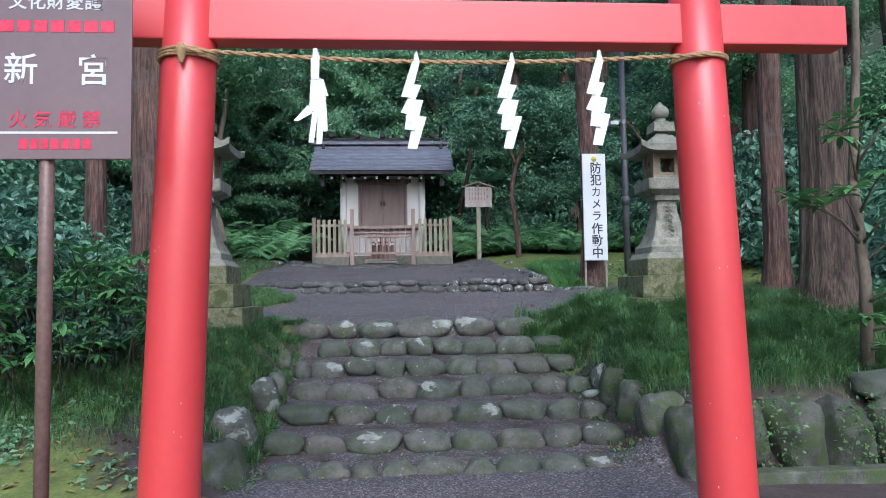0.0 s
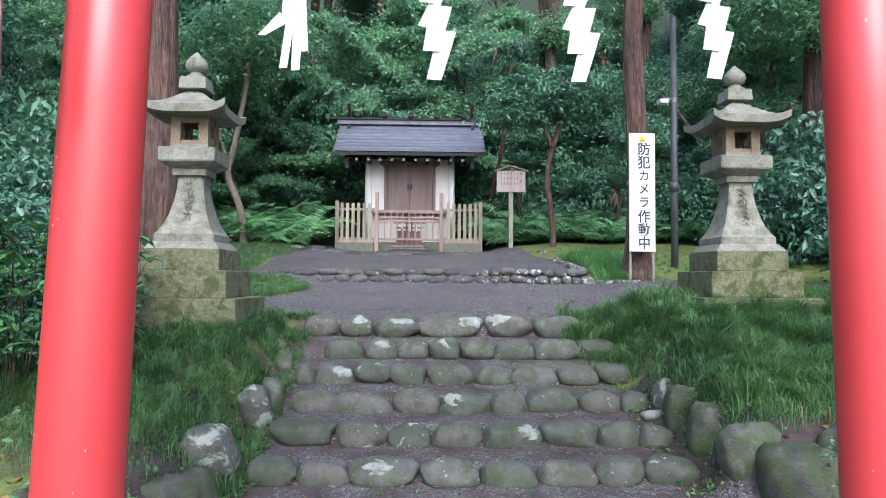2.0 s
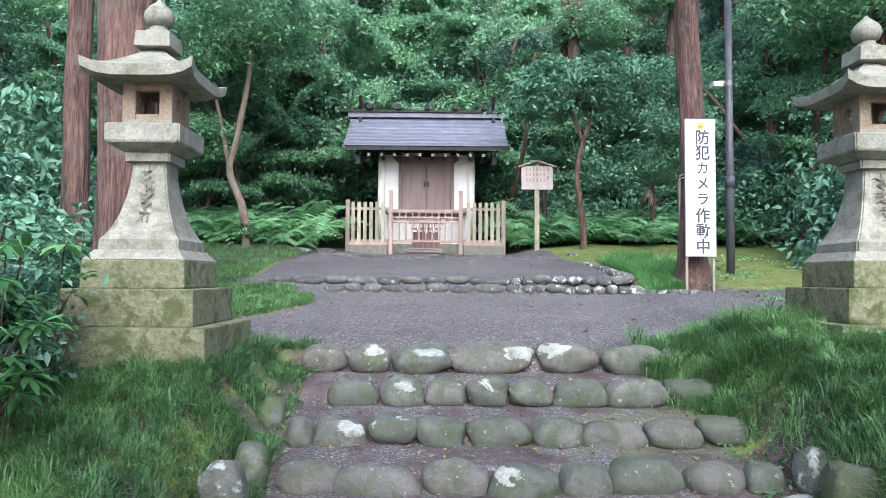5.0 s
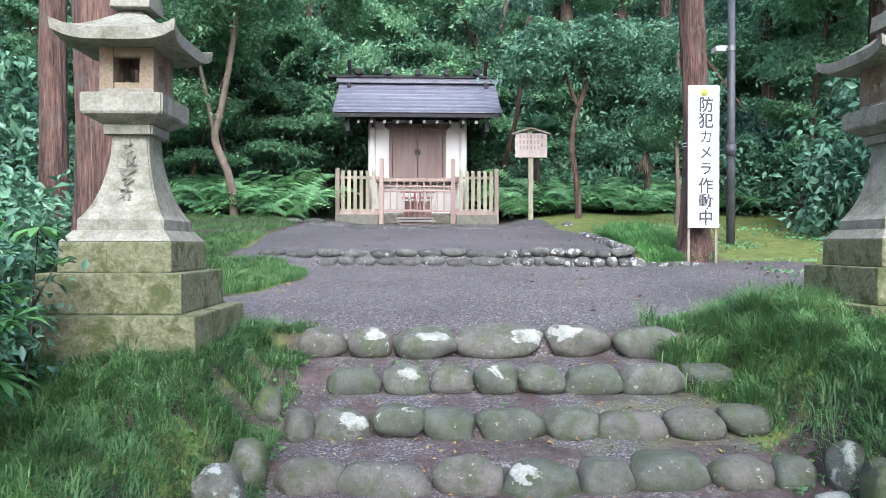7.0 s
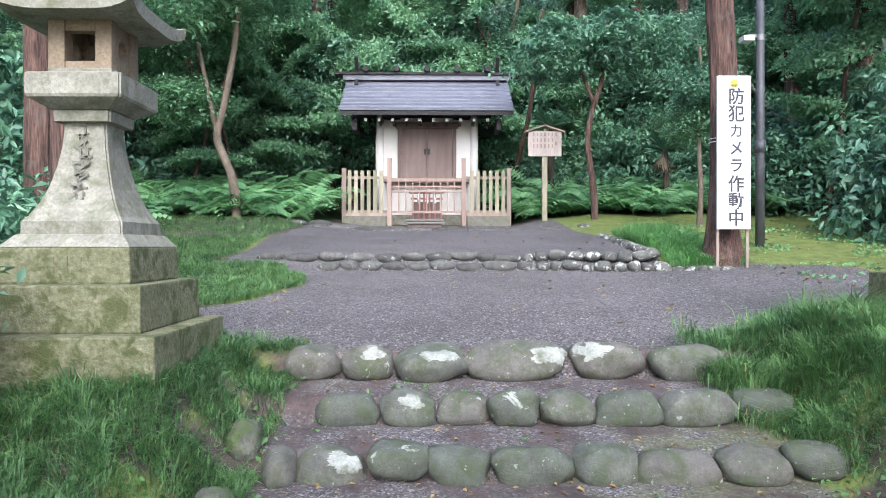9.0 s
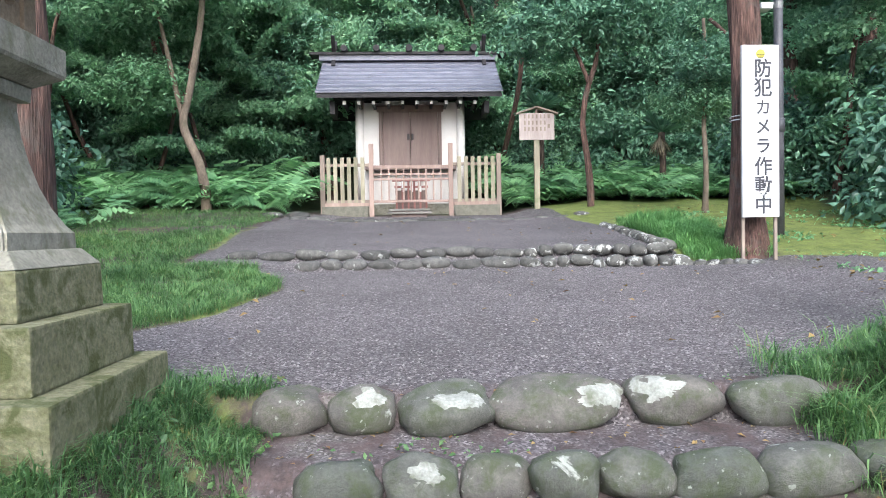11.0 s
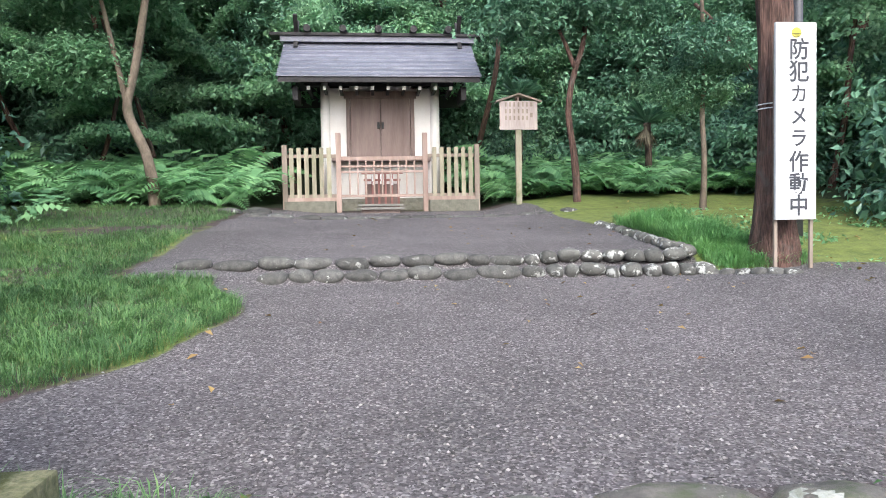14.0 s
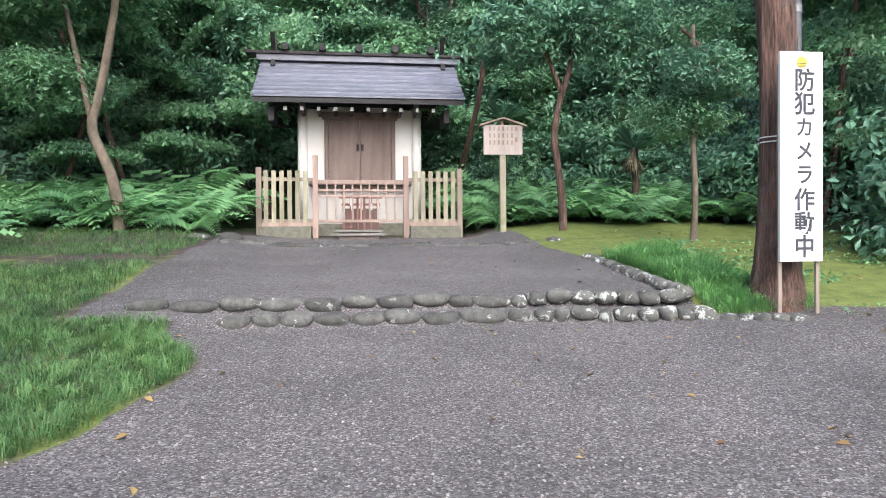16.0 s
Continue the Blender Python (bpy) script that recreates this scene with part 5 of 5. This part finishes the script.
L_GLOSSY = leaf_material("glossy_broad_leaf", (0.055, 0.155, 0.055), (0.17, 0.37, 0.13), 0.38, 0.25)
sprig_bush("shrub", "broad-leaved evergreen shrub with glossy whorled leaves on the bank", (-2.75, 5.9, height(-2.75, 5.9)), 5, (-1.3, 0.75, -0.6, 0.5, 0.4, 1.15), 95, 0.15, 0.008)
sprig_bush("shrub", "glossy broad-leaved shrub before the stone lantern", (-2.75, 6.75, height(-2.75, 6.75)), 6, (-0.8, 0.62, -0.45, 0.3, 0.2, 1.1), 90, 0.15, 0.008)
SP = thing("sapling", "young broad-leaved tree with glossy leaf whorls", "tree", (4.18, 5.9, height(4.18, 5.9)))
part("trunk", tube([(0, 0, -0.2), (0.03, 0, 0.8), (-0.03, 0.02, 1.7), (0.05, 0, 2.8), (0.1, 0, 4.0)], [0.06, 0.05, 0.042, 0.035, 0.02], 10, 0.2, 2), M_BARK_PALE, SP, smooth=True)
rg = random.Random(12)
tips = [(-0.75, -0.3, 1.5), (-0.55, -0.35, 1.42), (-0.35, -0.3, 1.55), (-0.3, -0.3, 2.1), (-0.15, -0.35, 2.2), (0.0, -0.4, 1.75), (0.1, -0.35, 1.4), (0.25, -0.3, 2.3), (0.3, -0.2, 1.2), (0.2, -0.3, 0.75), (-0.1, -0.25, 0.5), (0.35, -0.3, 0.45), (0.1, -0.3, 0.25)]
for q in tips:
    part("branch", tube([(0.0, 0, q[2] * 0.8), (q[0] * 0.5, q[1] * 0.5, q[2] * 0.93), q], [0.016, 0.01, 0.004], 6), M_BARK_PALE, SP, smooth=True)
o = new("crown", whorls("crown", 9, [(q[0] + rg.uniform(-0.06, 0.06), q[1] + rg.uniform(-0.06, 0.06), q[2] + rg.uniform(-0.05, 0.05)) for q in tips for _ in range(2)], 0.2, L_GLOSSY))
o.parent = SP


# ---------- litter: fallen leaves, small weeds ----------
def scatter(name, seed, count, region, size, material, label, lift=0.012, up=0.95, category="leaves"):
    rng = np.random.default_rng(seed)
    x0, x1, y0, y1, dens = region
    pts = []
    while len(pts) < count:
        x, y = rng.uniform(x0, x1), rng.uniform(y0, y1)
        if rng.random() < dens(x, y):
            pts.append((x, y, height(x, y) + lift))
    return tagged(new(name, quads_mesh(name, leaf_corners(rng, np.array(pts), size, 0.55, up), material)), label, category, kind="stuff")


scatter("fallen_leaves", 1, 420, (-4.5, -1.2, 3.9, 6.2, lambda x, y: 1), 0.07, L_DRY, "dry fallen leaves on mossy soil")
scatter("fallen_leaves", 2, 260, (1.9, 6, 5.4, 8.5, lambda x, y: 1), 0.07, L_DRY, "dry fallen leaves on the bank")
scatter("fallen_leaves", 3, 130, (-2, 5, 9, 21, lambda x, y: gravel_at(x, y)), 0.06, L_DRY, "scattered fallen leaves on gravel")
scatter("small_weeds", 4, 1500, (-4.5, -1.2, 3.9, 6.4, lambda x, y: max(0.0, noise.noise(Vector((x * 1.4, y * 1.4, 2))) + 0.1)), 0.06, L_LIGHT, "small green weeds on mossy soil", 0.03, 0.8, "weeds")
scatter("small_weeds", 5, 500, (-1.15, 2.0, 5.3, 8.5, lambda x, y: max(0.0, noise.noise(Vector((x * 2.2, y * 2.2, 7))) * 0.9 - 0.05 + 0.5 * ease(0.75, 1.1, abs(x - 0.45) - 0.5))), 0.03, L_GRASS, "small green weeds between step stones", 0.02, 0.7, "weeds")


scatter("small_weeds", 41, 1500, (4.4, 8.5, 9.5, 18.5, lambda x, y: max(0.0, noise.noise(Vector((x * 1.1, y * 1.1, 5))) + 0.15)), 0.07, L_FERN, "small weeds on mossy ground", 0.03, 0.7, "weeds")
scatter("fallen_leaves", 42, 260, (4.2, 9, 9.5, 20, lambda x, y: 1), 0.08, L_DRY, "brown fallen leaves on mossy ground")


def on_wall(name, seed, count, size, label):
    """Creeping weeds over the face and top of the low wall."""
    rng = np.random.default_rng(seed)
    x = rng.uniform(2.35, 5.2, count * 3)
    keep = np.array([noise.noise(Vector((v * 2.3, 1.0, 0.0))) > -0.05 for v in x])
    x = x[keep][:count]
    n = len(x)
    pts = np.stack([x, rng.uniform(4.98, 5.12, n), rng.uniform(-0.05, 0.5, n)], 1)
    return tagged(new(name, quads_mesh(name, leaf_corners(rng, pts, size, 0.6, 0.35), L_GRASS)), label, "weeds", kind="stuff")


on_wall("creeping_weeds", 31, 1300, 0.035, "small-leaved creeper over the low stone wall")
scatter("fallen_leaves", 6, 700, (-1.1, 2.1, 5.2, 8.4, lambda x, y: 1), 0.035, L_DRY, "brown leaf crumbs on the step treads")
scatter("creeping_weeds", 7, 900, (-1.6, -0.95, 5.0, 8.6, lambda x, y: 1), 0.04, L_GRASS, "weeds along the stair's edge", 0.03, 0.6, "weeds")
scatter("creeping_weeds", 8, 900, (1.75, 2.4, 5.4, 8.2, lambda x, y: 1), 0.04, L_GRASS, "weeds along the stair's edge", 0.03, 0.6, "weeds")


def loose_gravel(seed, count):
    """Loose chips lying on the gravel, four-sided double pyramids."""
    rng = np.random.default_rng(seed)
    pts = []
    while len(pts) < count:
        x, y = rng.uniform(-2.6, 5.2), 8.45 + 5.0 * rng.random() ** 1.4
        if rng.random() < gravel_at(x, y):
            pts.append((x, y, height(x, y) + 0.003))
    c = np.array(pts)
    r = rng.uniform(0.005, 0.012, (count, 1))
    a = rng.uniform(0, 6.28, count)
    u = np.stack([np.cos(a), np.sin(a), rng.uniform(-0.3, 0.3, count)], 1) * r
    w = np.stack([-np.sin(a), np.cos(a), rng.uniform(-0.3, 0.3, count)], 1) * r * rng.uniform(0.6, 1, (count, 1))
    h = np.array([0, 0, 1.0]) * r * 0.7
    v = np.stack([c + u, c + w, c - u, c - w, c + h, c - h], 1).reshape(-1, 3)
    f = [[0, 1, 4], [1, 2, 4], [2, 3, 4], [3, 0, 4]]
    faces = (np.arange(count)[:, None, None] * 6 + np.array(f)[None]).reshape(-1, 3).tolist()
    return tagged(new("loose_gravel", raw("loose_gravel", v.tolist(), faces, M_CHIP)), "loose grey gravel chips on the path", "gravel", kind="stuff")


def chip_material():
    m, nt, p = nodes_of("gravel_chip")
    geo = nt.nodes.new("ShaderNodeNewGeometry")
    nt.links.new(ramp(nt, geo.outputs["Random Per Island"], [(0, (0.04, 0.037, 0.038)), (0.75, (0.15, 0.14, 0.143)), (1, (0.3, 0.29, 0.285))]), p.inputs["Base Color"])
    p.inputs["Roughness"].default_value = 0.8
    return m


M_CHIP = chip_material()
loose_gravel(3, 14000)


# ---------- fan palms ----------
def fan(name, seed, radius, count, material, droop):
    """Long narrow fronds round one point."""
    rng = np.random.default_rng(seed)
    out = []
    for k in range(count):
        a, e = rng.uniform(0, 2 * math.pi), rng.uniform(*droop)
        d = np.array([math.cos(a) * math.cos(e), math.sin(a) * math.cos(e), math.sin(e)])
        s1 = np.cross(d, (0, 0, 1))
        s1 /= np.linalg.norm(s1)
        hub = d * radius * 0.45
        for q in range(9):
            f = (q - 4) * 0.2
            r = d * math.cos(f) + s1 * math.sin(f)
            tip = hub + r * radius * 0.6 - np.array([0, 0, radius * 0.12])
            m = hub + r * radius * 0.3
            w = np.cross(r, (0, 0, 1)) * radius * 0.03
            out.append([hub * 0.2, m + w, tip, m - w])
    return quads_mesh(name, np.array(out), material)


FRONDS, DEAD = fan("crown", 1, 0.75, 13, L_MID, (-0.1, 1.1)), fan("dead_fronds", 2, 0.65, 6, L_STRAW, (-1.3, -0.7))
for x, y, tall in ((3.3, 24.0, 2.6), (6.2, 22.6, 1.7)):
    t = thing("palm", "small fan palm with drooping dead fronds among shrubs", "palm", (x, y, height(x, y)), 0, "fan palms")
    part("trunk", tube([(0, 0, -0.2), (0.03, 0, tall * 0.5), (0, 0, tall)], [0.1, 0.085, 0.09], 10, 0.3, 4), M_BARK, t, smooth=True)
    for n, me in (("crown", FRONDS), ("dead_frond", DEAD)):
        o = new(n, me)
        o.parent, o.location = t, (0, 0, tall)
